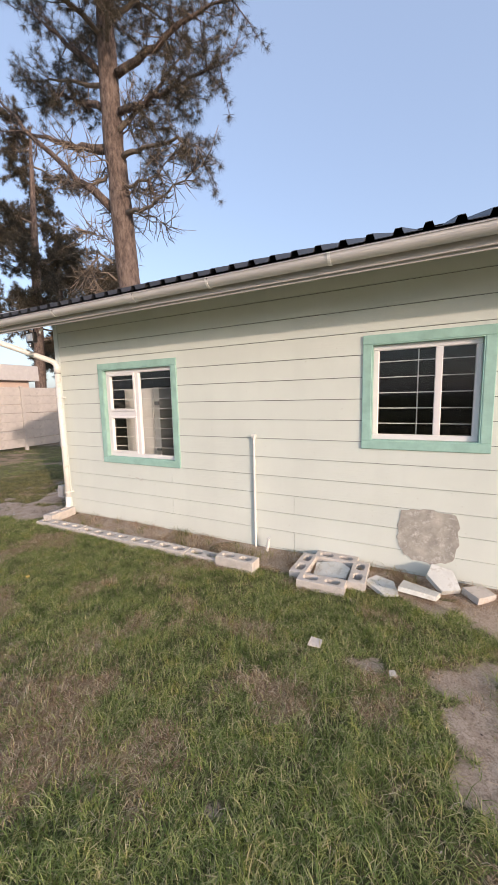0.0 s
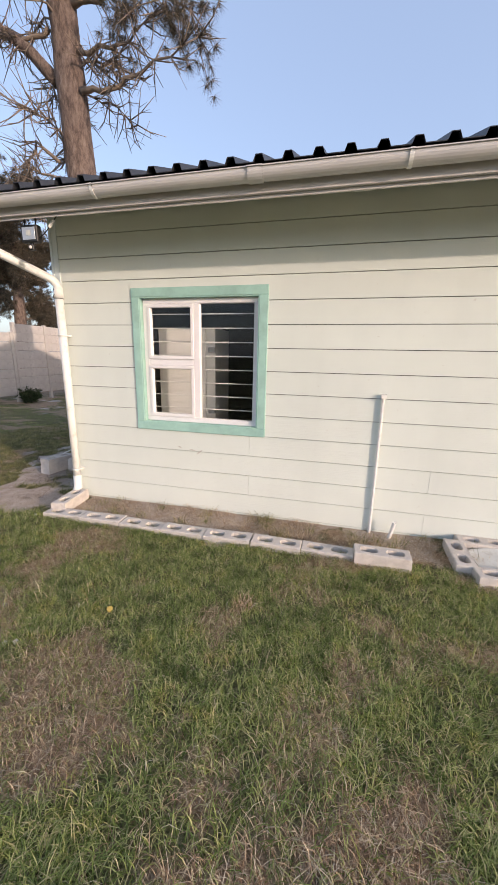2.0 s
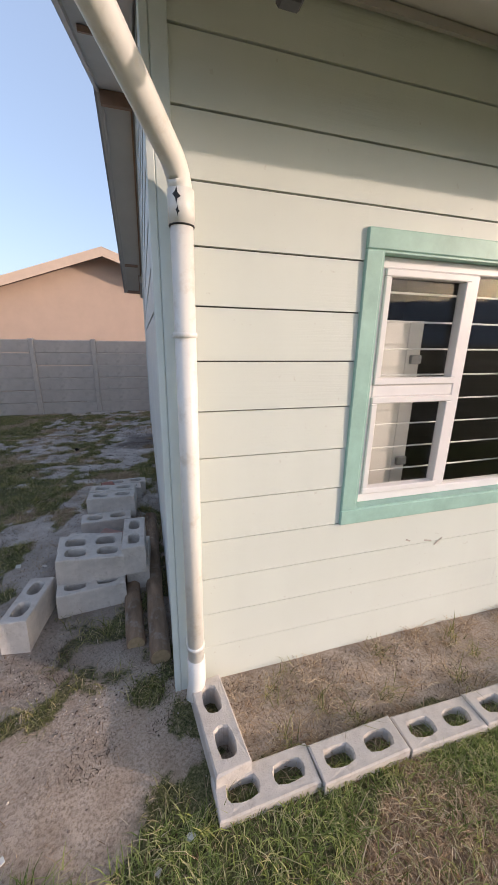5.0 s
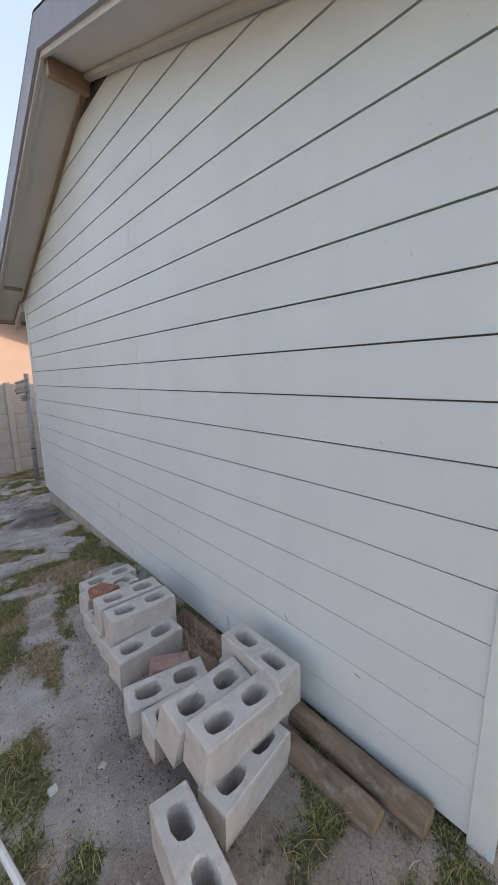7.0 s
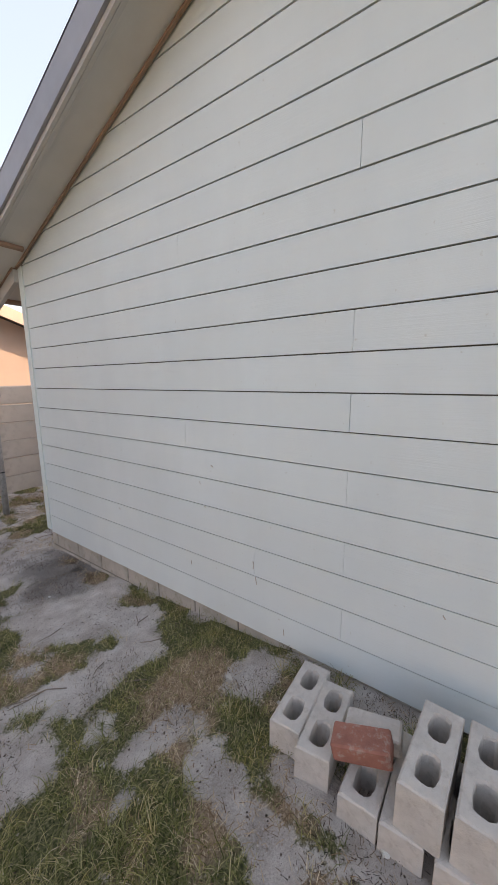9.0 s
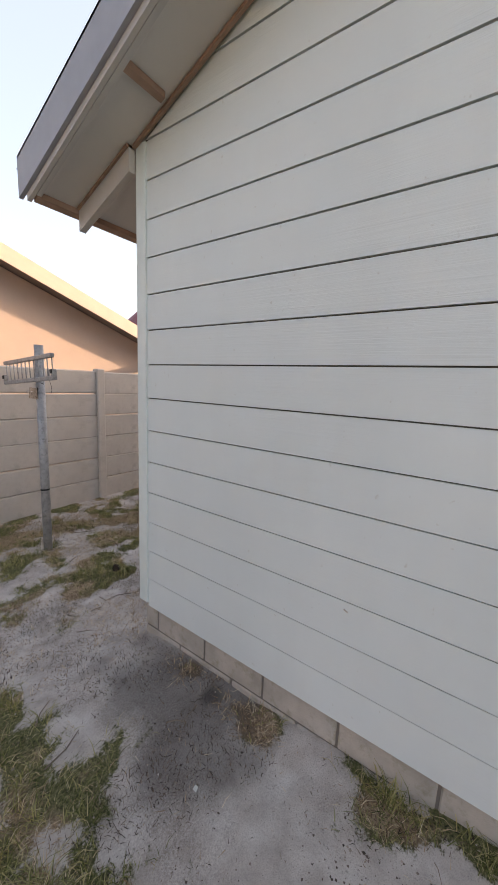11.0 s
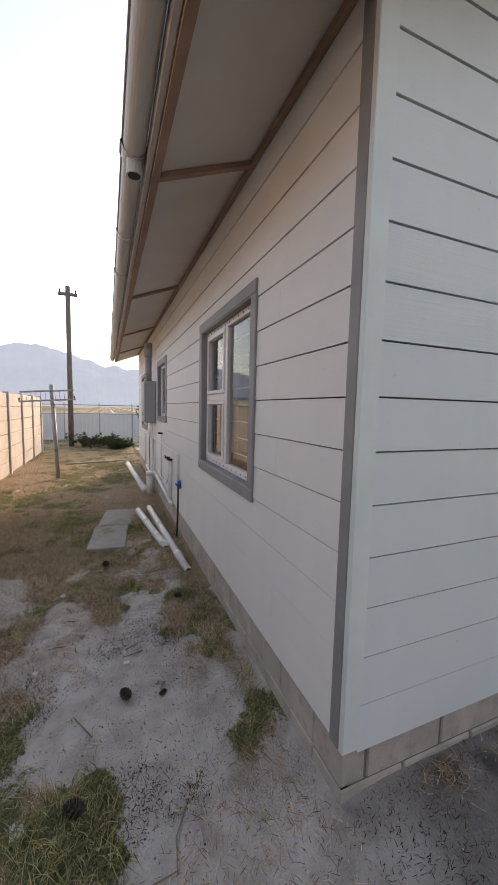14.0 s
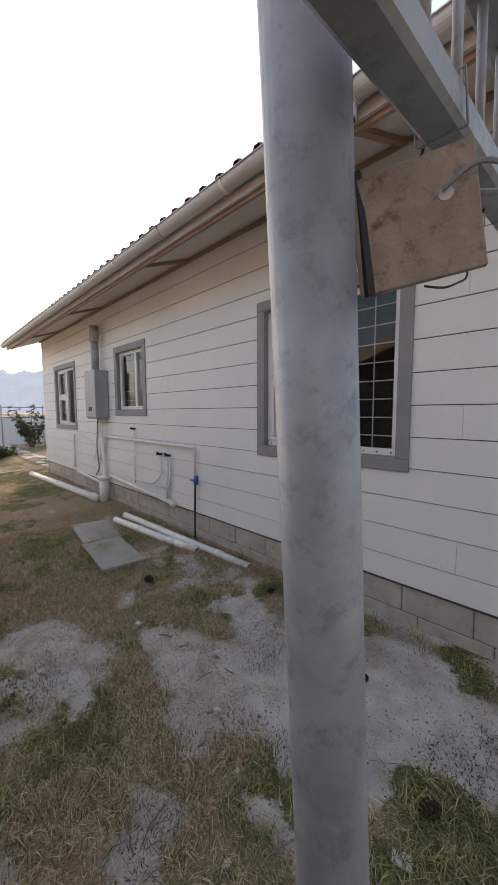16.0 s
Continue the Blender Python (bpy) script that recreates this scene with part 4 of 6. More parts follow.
block = tagged(part("concrete_block", block_mesh(), M_BLOCK), "grey two-hole concrete block in a loose pile", "concrete block", "pile of blocks by the gable")
first = True
for x, y, top, yaw, tx, ty in ((-0.34, 2.43, 0.12, 3, 0, 0), (-0.39, 2.285, 0.12, 5, 0, 2), (-0.43, 2.07, 0.10, 0, 0, 0), (-0.43, 1.925, 0.10, 1, 0, 0), (-0.44, 1.755, 0.105, 2, 0, 0),
                             (-0.42, 1.865, 0.292, -4, 0, 0), (-0.42, 1.70, 0.297, -3, 0, 0), (-0.46, 1.57, 0.165, 2, 4, 0), (-0.52, 1.235, 0.165, -14, 6, 0), (-0.50, 1.085, 0.16, -6, 5, 0),
                             (-0.47, 0.70, 0.155, 6, 0, 0), (-0.50, 0.955, 0.32, 2, 12, 4), (-0.47, 0.785, 0.335, -1, 6, 3), (-0.21, 0.90, 0.36, 90, 0, 0), (-0.19, 0.96, 0.165, 88, 0, 0), (-0.79, 0.60, 0.185, 82, 0, 3)):
    m = pose(x, y, top - 0.19, tx, ty, yaw)
    if first:
        block.matrix_basis, first = m, False
    else:
        copy_thing(block, m)
edge = tagged(part("concrete_block", block_mesh(), M_BLOCK), "pale concrete block edging the flower bed", "concrete block", "block edging along the front wall")
edge.matrix_basis = pose(0.13, -0.27, -0.09, 0, 0, 97)
for i in range(8):
    copy_thing(edge, pose(0.27 + i * 0.393, -0.50 + rp.uniform(-0.012, 0.012) - (0.03 if i == 7 else 0), -0.135 + rp.uniform(-0.012, 0.01) + (0.045 if i == 7 else 0), 0, rp.uniform(-1.5, 1.5), rp.uniform(-2, 2)))
for x, y, a in ((3.82, -0.56, 2), (3.60, -0.32, 88), (4.08, -0.30, 92), (3.84, -0.09, 0)):
    tagged(copy_thing(edge, pose(x, y, -0.115, 0, 0, a)), "concrete block framing an open drain", group="blocks round the drain")
M_PINK = simple("dusty_brick", (0.50, 0.31, 0.27), 0.95, var=0.2, scale=12, bump_s=0.7, bump_scale=130, dirt=(0.50, 0.42, 0.37))
M_BRICK = simple("red_brick", (0.36, 0.15, 0.11), 0.95, var=0.25, scale=12, bump_s=0.7, bump_scale=130, dirt=(0.42, 0.36, 0.31))
for x, y, z, a, ty, lab, mat in ((-0.49, 2.10, 0.205, 102, 14, "red clay brick lying tilted on a concrete block", M_BRICK), (-0.40, 1.42, 0.035, -20, 10, "dusty pinkish clay brick on the ground", M_PINK), (-0.36, 2.09, 0.15, 98, 8, "grey cement brick beside the blocks", M_BLOCK)):
    o = tagged(part("brick", boxb((-0.11, -0.055, -0.037), (0.11, 0.055, 0.037), 0.007), mat), lab, "brick")
    o.matrix_basis = pose(x, y, z, 0, ty, a)

# ---- logs along the gable ----
M_LOG = simple("weathered_log", (0.25, 0.17, 0.115), 0.9, var=0.45, scale=7, bump_s=0.9, bump_scale=26, dirt=(0.30, 0.26, 0.22), stretch=(3, 0.5, 3))
M_LOGEND = simple("log_end", (0.34, 0.25, 0.15), 0.9, var=0.3, scale=30)
for pts, r, lab in (([(-0.085, 0.16, 0.03), (-0.10, 0.6, 0.03), (-0.10, 1.2, 0.02), (-0.11, 1.75, 0.0)], 0.054, "grey weathered pole lying along the wall"),
                    ([(-0.21, 0.29, 0.02), (-0.24, 0.7, 0.02), (-0.23, 1.3, 0.01), (-0.23, 1.62, 0.0)], 0.05, "brown peeled pole lying along the wall")):
    lg = tagged(empty("log", pts[0]), lab, "log", "poles along the gable wall")
    q = []
    for a, b in zip(pts, pts[1:]):
        for t in (0, 0.33, 0.66):
            q.append(Vector(a).lerp(Vector(b), t) - Vector(pts[0]))
    q.append(Vector(pts[-1]) - Vector(pts[0]))
    bm = tube(q, [r * (1 + rp.uniform(-0.08, 0.08)) for _ in q], 14)
    for v in bm.verts:
        v.co += Vector((rp.uniform(-1, 1), 0, rp.uniform(-1, 1))) * 0.004
    part("trunk", bm, M_LOG, lg, smooth=True)
    part("sawn_end", tube([(0, -0.004, 0), (0, 0.004, 0)], r * 0.9, 14), M_LOGEND, lg, "pale sawn end")

# ---- drain rubble ----
M_CHIP = simple("broken_board", (0.66, 0.66, 0.62), 0.85, var=0.15, scale=8, dirt=(0.45, 0.42, 0.36))
def shard(pts, thick, m, mat, lab, nm="broken_board", cat="rubble", grp="rubble by the drain"):
    bm = bmesh.new()
    va, vb = [bm.verts.new((x, y, thick)) for x, y in pts], [bm.verts.new((x * 1.02, y * 1.02, 0)) for x, y in pts]
    bm.faces.new(va), bm.faces.new(vb[::-1])
    for i in range(len(pts)):
        bm.faces.new((va[i], vb[i], vb[(i + 1) % len(pts)], va[(i + 1) % len(pts)]))
    o = tagged(part(nm, bm, mat), lab, cat, grp)
    o.matrix_basis = m
    return o
shard([(-0.14, -0.11), (0.13, -0.13), (0.17, 0.02), (0.08, 0.13), (-0.13, 0.1)], 0.02, pose(3.83, -0.28, 0.02, 6, -4, 10), M_CHIP, "pale broken board over the drain")
shard([(-0.12, -0.06), (0.06, -0.11), (0.15, -0.03), (0.05, 0.1), (-0.09, 0.07)], 0.03, pose(4.27, -0.36, 0.01, 4, 8, -20), M_CHIP, "pale broken board on the grass")
shard([(-0.16, -0.1), (0.1, -0.14), (0.18, 0.0), (-0.06, 0.14)], 0.035, pose(4.52, -0.36, 0.03, -12, 10, 15), M_CHIP, "white chipped board leaning on rubble")
shard([(-0.06, -0.1), (0.08, -0.12), (0.12, 0.04), (0.0, 0.14), (-0.09, 0.06)], 0.05, pose(4.70, -0.16, 0.05, 28, -10, 30), M_CHIP, "pale broken brick leaning on the wall")
shard([(-0.1, -0.07), (0.09, -0.08), (0.12, 0.05), (-0.07, 0.08)], 0.05, pose(4.95, -0.2, 0.0, 3, 4, 50), M_BLOCK, "grey lump of concrete by the wall")
shard([(-0.045, -0.03), (0.03, -0.04), (0.05, 0.02), (-0.02, 0.035)], 0.010, pose(3.96, -1.25, 0.03, 8, 6, 20), M_BLOCK, "pale chip of board on the lawn")
shard([(-0.03, -0.02), (0.03, -0.02), (0.03, 0.02), (-0.03, 0.03)], 0.006, pose(0.42, 6.75, -0.285, 4, 0, 20), M_CHIP, "small white scrap on the sand")
for x, y, sz in ((0.79, -1.60, 0.015), (1.04, -1.83, 0.013), (1.09, -1.81, 0.015), (0.92, -1.90, 0.013), (4.42, -1.30, 0.024)):
    shard([(-sz, -sz * 0.6), (sz * 0.6, -sz * 0.8), (sz, sz * 0.4), (-sz * 0.3, sz * 0.8)], sz * 0.9, pose(x, y, float(ground_z(x, y)) + 0.004, 6, -5, x * 90), M_BLOCK, "pale stone lying in the lawn", "stone", "stone", "stones in the lawn")
rs = random.Random(31)
for i in range(46):
    zone = rs.choice(((-1.4, 0.1, -1.1, -0.2), (-1.6, -0.2, 0.2, 5.0), (0.1, 3.0, 5.8, 7.4)))
    x, y, s = rs.uniform(zone[0], zone[1]), rs.uniform(zone[2], zone[3]), rs.uniform(0.008, 0.022)
    shard([(-s, -s * 0.6), (s * 0.7, -s * 0.8), (s, s * 0.4), (-s * 0.4, s * 0.8)], s * 0.8, pose(x, y, float(ground_z(x, y)) - 0.004, rs.uniform(-12, 12), rs.uniform(-12, 12), rs.uniform(0, 360)), M_BLOCK if i % 3 else M_CHIP, "small stone half sunk in the ground", "stone", "stone", "stones on the ground")

# ---- plinth under the boards ----
plinth = tagged(empty("plinth"), "exposed concrete block plinth under the boards", "plinth", kind="structure")
def plinth_block(lo, hi):
    return part("block", boxb(lo, hi, 0.006), M_PLINTH, plinth)
part("mortar", boxb((0.012, 1.7, -0.5), (0.05, W - 0.012, 0.03)), M_MORTAR, plinth)
part("mortar", boxb((0.012, W - 0.05, -0.5), (XE, W - 0.012, 0.04)), M_MORTAR, plinth)
for c, (z0, z1) in enumerate(((-0.135, 0.03), (-0.335, -0.147))):
    y = W + 0.002 - 0.13 - (0.2 if c else 0)
    plinth_block((0.006, y + 0.012, z0), (0.2, W - 0.004, z1))
    while y > 1.9:
        plinth_block((0.004, y - 0.39, z0), (0.05, y, z1))
        y -= 0.402
    x = 0.21 + (0.2 if c else 0.3)
    plinth_block((0.202, W - 0.05, z0), (x - 0.004, W - 0.003, z1 + 0.008))
    while x < XE - 0.4:
        plinth_block((x, W - 0.05, z0), (x + 0.39, W - 0.004 + rp.uniform(-0.002, 0.002), z1 + 0.008))
        x += 0.396
plinth_block((-0.012, W - 0.3, -0.5), (0.3, W + 0.016, -0.215))

# ---- gas heater and pipes on the back wall ----
M_HEATER = simple("heater_casing", (0.36, 0.37, 0.38), 0.4, 0.3, var=0.06)
gh = tagged(empty("gas_heater", (5.28, W + 0.02, 1.04)), "grey wall-hung gas water heater with a flue", "water heater")
part("casing", boxb((0.0, 0.0, 0.0), (0.40, 0.20, 0.70), 0.012), M_HEATER, gh)
part("base_tray", boxb((0.02, 0.02, -0.02), (0.38, 0.18, 0.0), 0.004), M_HEATER, gh)
part("display", boxb((0.14, 0.2, 0.1), (0.26, 0.204, 0.16), 0.001), M_BLACK, gh)
fl = part("flue", tube([(0.2, 0.1, 0.69), (0.2, 0.1, 1.16)], 0.055, 16), M_GALV, gh, smooth=True)
part("flue_cap", tube([(0.2, 0.1, 1.13), (0.2, 0.1, 1.36)], 0.068, 16), M_GALV, fl, smooth=True)
M_BLUE = simple("blue_valve", (0.03, 0.10, 0.42), 0.4)
pipes = tagged(empty("water_pipes", (4.5, W, 0.0)), "white plastic water pipes clipped to the back wall", "pipes")
def wp(nm, pts, r, mat=None, rb=0.03, lab=""):
    bm = tube(bend(pts, rb) if len(pts) > 2 else pts, r, 10)
    bm.transform(Matrix.Translation((-4.5, -W, 0)))
    return part(nm, bm, mat or M_PVC, pipes, lab, smooth=True)
Y = W + 0.045
wp("pipe", [(5.40, Y, 0.70), (5.38, Y, 0.755), (3.06, Y, 0.75), (3.06, Y, 0.42)], 0.014)
wp("hose", [(3.06, Y, 0.40), (3.07, Y, 0.1), (3.05, Y + 0.02, -0.27)], 0.010, M_BLACK, lab="black rubber hose")
wp("valve", [(3.06, Y - 0.01, 0.36), (3.06, Y - 0.01, 0.45)], 0.024, M_BLUE, lab="blue valve body")
wp("valve_handle", [(3.01, Y + 0.02, 0.405), (3.11, Y + 0.02, 0.405)], 0.011, M_BLUE, lab="blue valve handle")
wp("pipe", [(4.44, Y, 0.90), (4.44, Y, 0.18)], 0.009)
wp("tap", [(4.44, Y - 0.02, 0.90), (4.44, Y + 0.05, 0.91)], 0.014, M_BLACK)
wp("waste_pipe", [(5.25, Y + 0.01, 0.18), (3.50, Y + 0.01, 0.075)], 0.024)
wp("waste_pipe", [(3.62, Y, 0.60), (3.62, Y, 0.08)], 0.020)
wp("elbow", [(3.53, Y + 0.01, 0.07), (3.46, Y + 0.01, 0.07)], 0.029)
wp("pipe", [(3.76, Y, 0.62), (3.76, Y, 0.36), (3.95, Y, 0.24), (4.44, Y, 0.22), (5.0, Y, 0.30)], 0.010, rb=0.08)
wp("pipe", [(3.56, Y, 0.60), (3.56, Y, 0.28), (3.95, Y, 0.20)], 0.009, rb=0.08)
for x in (3.76, 3.58):
    wp("tap", [(x, Y - 0.02, 0.62), (x, Y + 0.05, 0.63)], 0.015, M_BLACK)
    wp("tap_handle", [(x - 0.025, Y + 0.045, 0.65), (x + 0.025, Y + 0.045, 0.65)], 0.007, M_BLACK)
wp("stack_pipe", [(5.47, Y + 0.02, 0.74), (5.40, Y + 0.03, 0.25), (5.36, Y + 0.05, -0.05)], 0.028, rb=0.06)
wp("trap", [(5.36, Y + 0.06, 0.14), (5.36, Y + 0.06, -0.28)], 0.07)
wp("trap_collar", [(5.36, Y + 0.06, 0.10), (5.36, Y + 0.06, 0.16)], 0.082)
for dx, z in ((0.0, 0.2), (0.06, 0.35), (0.12, 0.1), (0.2, 0.42)):
    wp("heater_pipe", [(5.36 + dx, Y + 0.03, 1.03), (5.38 + dx, Y + 0.03, 0.8), (5.45 + dx * 1.6, Y + 0.02, z), (5.7 + dx, Y + 0.01, z - 0.05)], 0.009, rb=0.05)
wp("gas_hose", [(5.6, Y + 0.03, 1.03), (5.62, Y + 0.05, 0.6), (5.55, Y + 0.05, 0.25), (5.75, Y + 0.03, 0.12)], 0.007, M_BLACK, rb=0.08)
wp("pipe", [(6.85, Y, 0.70), (6.85, Y, 0.74), (6.6, Y, 0.76), (5.8, Y, 0.62), (5.45, Y, 0.55)], 0.011, rb=0.05)
wp("pipe", [(6.85, Y, 0.72), (6.85, Y, 0.12)], 0.016)
wp("waste_pipe", [(6.7, Y, 0.06), (5.45, Y, 0.0)], 0.022)
sp = tagged(empty("soil_pipe", (5.5, W + 0.2, -0.18)), "fat white soil pipe running along the wall foot", "pipe")
part("tube", tube([(-0.1, 0, 0), (3.4, 0.12, -0.05)], 0.055, 14), M_PVC, sp, smooth=True)
for x in (0.0, 1.6, 3.2):
    part("socket", tube([(x, x * 0.035, -x * 0.015), (x + 0.09, x * 0.035 + 0.003, -x * 0.015)], 0.062, 14), M_PVC, sp, smooth=True)
def loose_pipe(a, b, r, lab, elbow=False):
    a, b = Vector(a), Vector(b)
    e = tagged(empty("plastic_pipe", a), lab, "pipe", "loose pipes by the back wall")
    d = b - a
    part("tube", tube([(0, 0, 0), d], r, 16), M_PVC, e, smooth=True)
    n_ = d.normalized()
    # the pipe is solid; a black plug draws the shade in its end
    part("bore_shade", tube([-n_ * 0.002, n_ * 0.03], r * 0.85, 16), M_BLACK, e)
    part("socket", tube([n_ * 0.35, n_ * 0.44], r * 1.14, 16), M_PVC, e, smooth=True)
    part("socket", tube([d * 0.62, d * 0.62 + n_ * 0.07], r * 1.14, 16), M_PVC, e, smooth=True)
    if elbow:
        part("elbow", tube(bend([n_ * 0.3, n_ * 0.16, n_ * 0.05 + Vector((-0.02, -0.1, 0.0))], 0.05), r * 1.16, 14), M_PVC, e, smooth=True)
loose_pipe((2.17, 5.73, -0.235), (4.35, 5.86, -0.205), 0.038, "white drain pipe lying on the sand")
loose_pipe((2.80, 5.84, -0.245), (4.28, 6.02, -0.215), 0.040, "white drain pipe with a tee lying on sand", True)
M_SLAB = simple("paving_slab", (0.36, 0.335, 0.295), 0.95, var=0.2, scale=5, bump_s=0.6, bump_scale=90, dirt=(0.30, 0.27, 0.23))
for x, y, w_, h_, a in ((3.42, 6.42, 0.74, 0.40, -5), (4.16, 6.30, 0.70, 0.42, -8), (4.30, 5.98, 0.62, 0.20, -6)):
    o = tagged(part("paving_slab", boxb((-w_ / 2, -h_ / 2, -0.03), (w_ / 2, h_ / 2, 0.018), 0.006), M_SLAB), "thin grey concrete slab lying on the sand", "slab", "slabs behind the house")
    o.matrix_basis = pose(x, y, -0.268, 0.6, -0.6, a)

# ---- washing-line posts ----
M_RUST = simple("rusty_plate", (0.40, 0.32, 0.26), 0.85, 0.0, var=0.3, scale=22, bump_s=0.5, bump_scale=90, dirt=(0.11, 0.055, 0.03))
def washing_post(loc):
    e = tagged(empty("washing_line_post", loc), "galvanised washing-line post with a welded cross arm", "washing line", "washing-line posts")
    part("pole", tube([(-0.037, -0.032, -0.3), (0.022, 0.069, 2.02)], 0.040, 28), M_GALV, e, smooth=True)
    part("pole_joint", tube([(-0.0164, 0.0053, 0.62), (-0.0160, 0.0059, 0.635)], 0.0412, 28), M_BLACK, e)
    # the welded arm sags a little at the pole
    sag = Matrix.Translation((0, -0.435, 1.727)) @ Matrix.Rotation(radians(-4.2), 4, "X") @ Matrix.Translation((0, 0.435, -1.727))
    arm = []
    for z in (1.727, 1.922):
        arm.append(part("rail", boxb((-0.080, -0.38, z - 0.018), (-0.042, 0.62, z + 0.018), 0.005), M_GALV, e))
    for i in range(12):
        y = -0.365 + 0.965 * i / 11
        arm.append(part("bar", tube([(-0.061, y, 1.727), (-0.061, y, 1.922)], 0.0055, 8), M_GALV, e, smooth=True))
    for y in (-0.40, 0.62):
        ep = part("end_post", boxb((-0.080, y, 1.709), (-0.042, y + 0.036, 1.80), 0.004), M_GALV, e)
        arm.append(ep)
        # black inset as the shade inside the hollow end
        part("end_shade", boxb((-0.075, y + 0.005, 1.795), (-0.047, y + 0.031, 1.8025)), M_BLACK, ep)
        part("socket", boxb((-0.092, y + 0.006, 1.765), (-0.0805, y + 0.03, 1.80), 0.003), M_BLACK, ep)
    pl = part("plate", boxb((-0.003, -0.128, 1.552), (0.003, -0.032, 1.652), 0.001, Matrix.Rotation(0.0, 4, "Y")), M_RUST, e, "rusty steel plate with a wired hole")
    # no real opening: a white disc paints the daylight seen through the hole
    part("hole", tube([(-0.0042, -0.105, 1.615), (0.0042, -0.105, 1.615)], 0.0055, 12), M_WHITE, pl)
    part("wire", tube(bend([(-0.006, -0.102, 1.617), (-0.016, -0.125, 1.626), (-0.012, -0.155, 1.612), (0.006, -0.165, 1.60), (0.0, -0.12, 1.612)], 0.010), 0.0022, 6), M_GALV, pl)
    part("weld", tube([(-0.002, -0.040, 1.55), (0.0, -0.0405, 1.61), (0.002, -0.040, 1.66)], 0.005, 6), M_BLACK, pl)
    pl.matrix_basis = Matrix.Translation((0.005, 0.044, -0.042)) @ Matrix.Rotation(radians(-67), 4, "Z") @ Matrix.Translation((0, 0, 1.6)) @ Matrix.Rotation(radians(-8), 4, "X") @ Matrix.Translation((0, 0, -1.6))
    for y in (-0.06, -0.33):
        arm.append(part("wire_loop", tube([(-0.084, y, 1.706), (-0.084, y + 0.012, 1.748), (-0.038, y + 0.014, 1.748), (-0.038, y + 0.002, 1.706), (-0.084, y, 1.706)], 0.0013, 6), M_GALV, e))
    arm.append(part("loose_wire", tube(bend([(-0.05, -0.27, 1.708), (-0.03, -0.25, 1.66), (-0.035, -0.265, 1.62), (-0.02, -0.21, 1.60), (0.0, -0.19, 1.605)], 0.015), 0.0016, 6), M_BLACK, e))
    arm.append(part("loose_wire", tube(bend([(-0.045, -0.06, 1.708), (-0.03, -0.075, 1.685), (-0.04, -0.09, 1.70), (-0.03, -0.11, 1.68), (-0.05, -0.16, 1.708)], 0.010), 0.0016, 6), M_BLACK, e))
    for o in arm:
        o.matrix_basis = sag
    return e
wpost = washing_post((0.238, 7.448, -0.29))
copy_thing(wpost, pose(7.55, 7.45, -0.30))
# ---- distance at the end of the yard ----
M_WHITEWALL = simple("white_wall", (0.62, 0.64, 0.66), 0.8, var=0.06, scale=1)
ew = tagged(empty("yard_end_wall", (17.0, 5.0, -0.3)), "low white wall closing the far end of the yard", "wall")
for i in range(7):
    part("panel", boxb((-0.06, -5.4 + i * 1.8, 0.0), (0.06, -3.605 + i * 1.8, 1.25), 0.003), M_WHITEWALL, ew)
rail = tagged(empty("wire_fence", (15.6, 5.0, -0.3)), "thin steel pipe and mesh fence across the yard", "fence")
for i in range(8):
    part("fence_post", tube([(0, -5 + i * 1.35, -0.2), (0, -5 + i * 1.35, 1.7)], 0.022, 8), M_GALV, rail)
for z in (1.25, 1.62):
    part("fence_rail", tube([(0, -5, z), (0, 4.45, z)], 0.018, 8), M_GALV, rail)
for i in range(60):
    part("fence_wire", tube([(0, -5 + i * 0.158, 0.05), (0, -5 + i * 0.158, 1.25)], 0.005, 4), M_PVC, rail)
M_POLE = simple("utility_pole", (0.16, 0.14, 0.12), 0.9, var=0.2)
up = tagged(empty("utility_pole", (14.0, 7.72, -0.3)), "dark wooden utility pole with a short crossarm", "utility pole")
part("mast", tube([(0, 0, -0.3), (0, 0, 5.95)], [0.10, 0.08], 12), M_POLE, up, smooth=True)
part("crossarm", boxb((-0.05, -0.32, 5.62), (0.05, 0.32, 5.72), 0.01), M_POLE, up)
for y in (-0.26, 0.26):
    part("insulator", tube([(0, y, 5.72), (0, y, 5.84)], 0.03, 8), M_BLACK, up)
bm = bmesh.new()
hills = []
for i in range(241):
    a = radians(-75 + i * 0.625)
    d = 900.0
    deg = math.degrees(a)
    h = 22 + 80 / (1 + math.exp((deg - 24.5) / 1.2)) + 48 * math.exp(-((deg - 10) / 7) ** 2) + 10 * noise.noise((i * 0.35, 0, 0)) + 5 * noise.noise((i * 0.9, 3, 0))
    hills.append((d * math.cos(a), d * math.sin(a), max(20, h)))
lo = [bm.verts.new((x, y, -20)) for x, y, h in hills]
mi = [bm.verts.new((x * 1.06, y * 1.06, h * 0.6)) for x, y, h in hills]
hi = [bm.verts.new((x * 1.15, y * 1.15, h)) for x, y, h in hills]
for A, B in ((lo, mi), (mi, hi)):
    for i in range(240):
        bm.faces.new((A[i], A[i + 1], B[i + 1], B[i]))
# distance haze is put into the pale blue colour and a faint emission
M_HILL, n, l, p = shade("haze_tinted_mountain", 1.0, 0, 0)
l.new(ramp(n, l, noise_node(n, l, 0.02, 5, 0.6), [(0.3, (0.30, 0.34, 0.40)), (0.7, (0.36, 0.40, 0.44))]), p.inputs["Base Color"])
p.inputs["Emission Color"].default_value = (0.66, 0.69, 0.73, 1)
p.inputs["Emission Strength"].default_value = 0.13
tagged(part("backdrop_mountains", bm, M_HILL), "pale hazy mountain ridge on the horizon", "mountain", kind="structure")

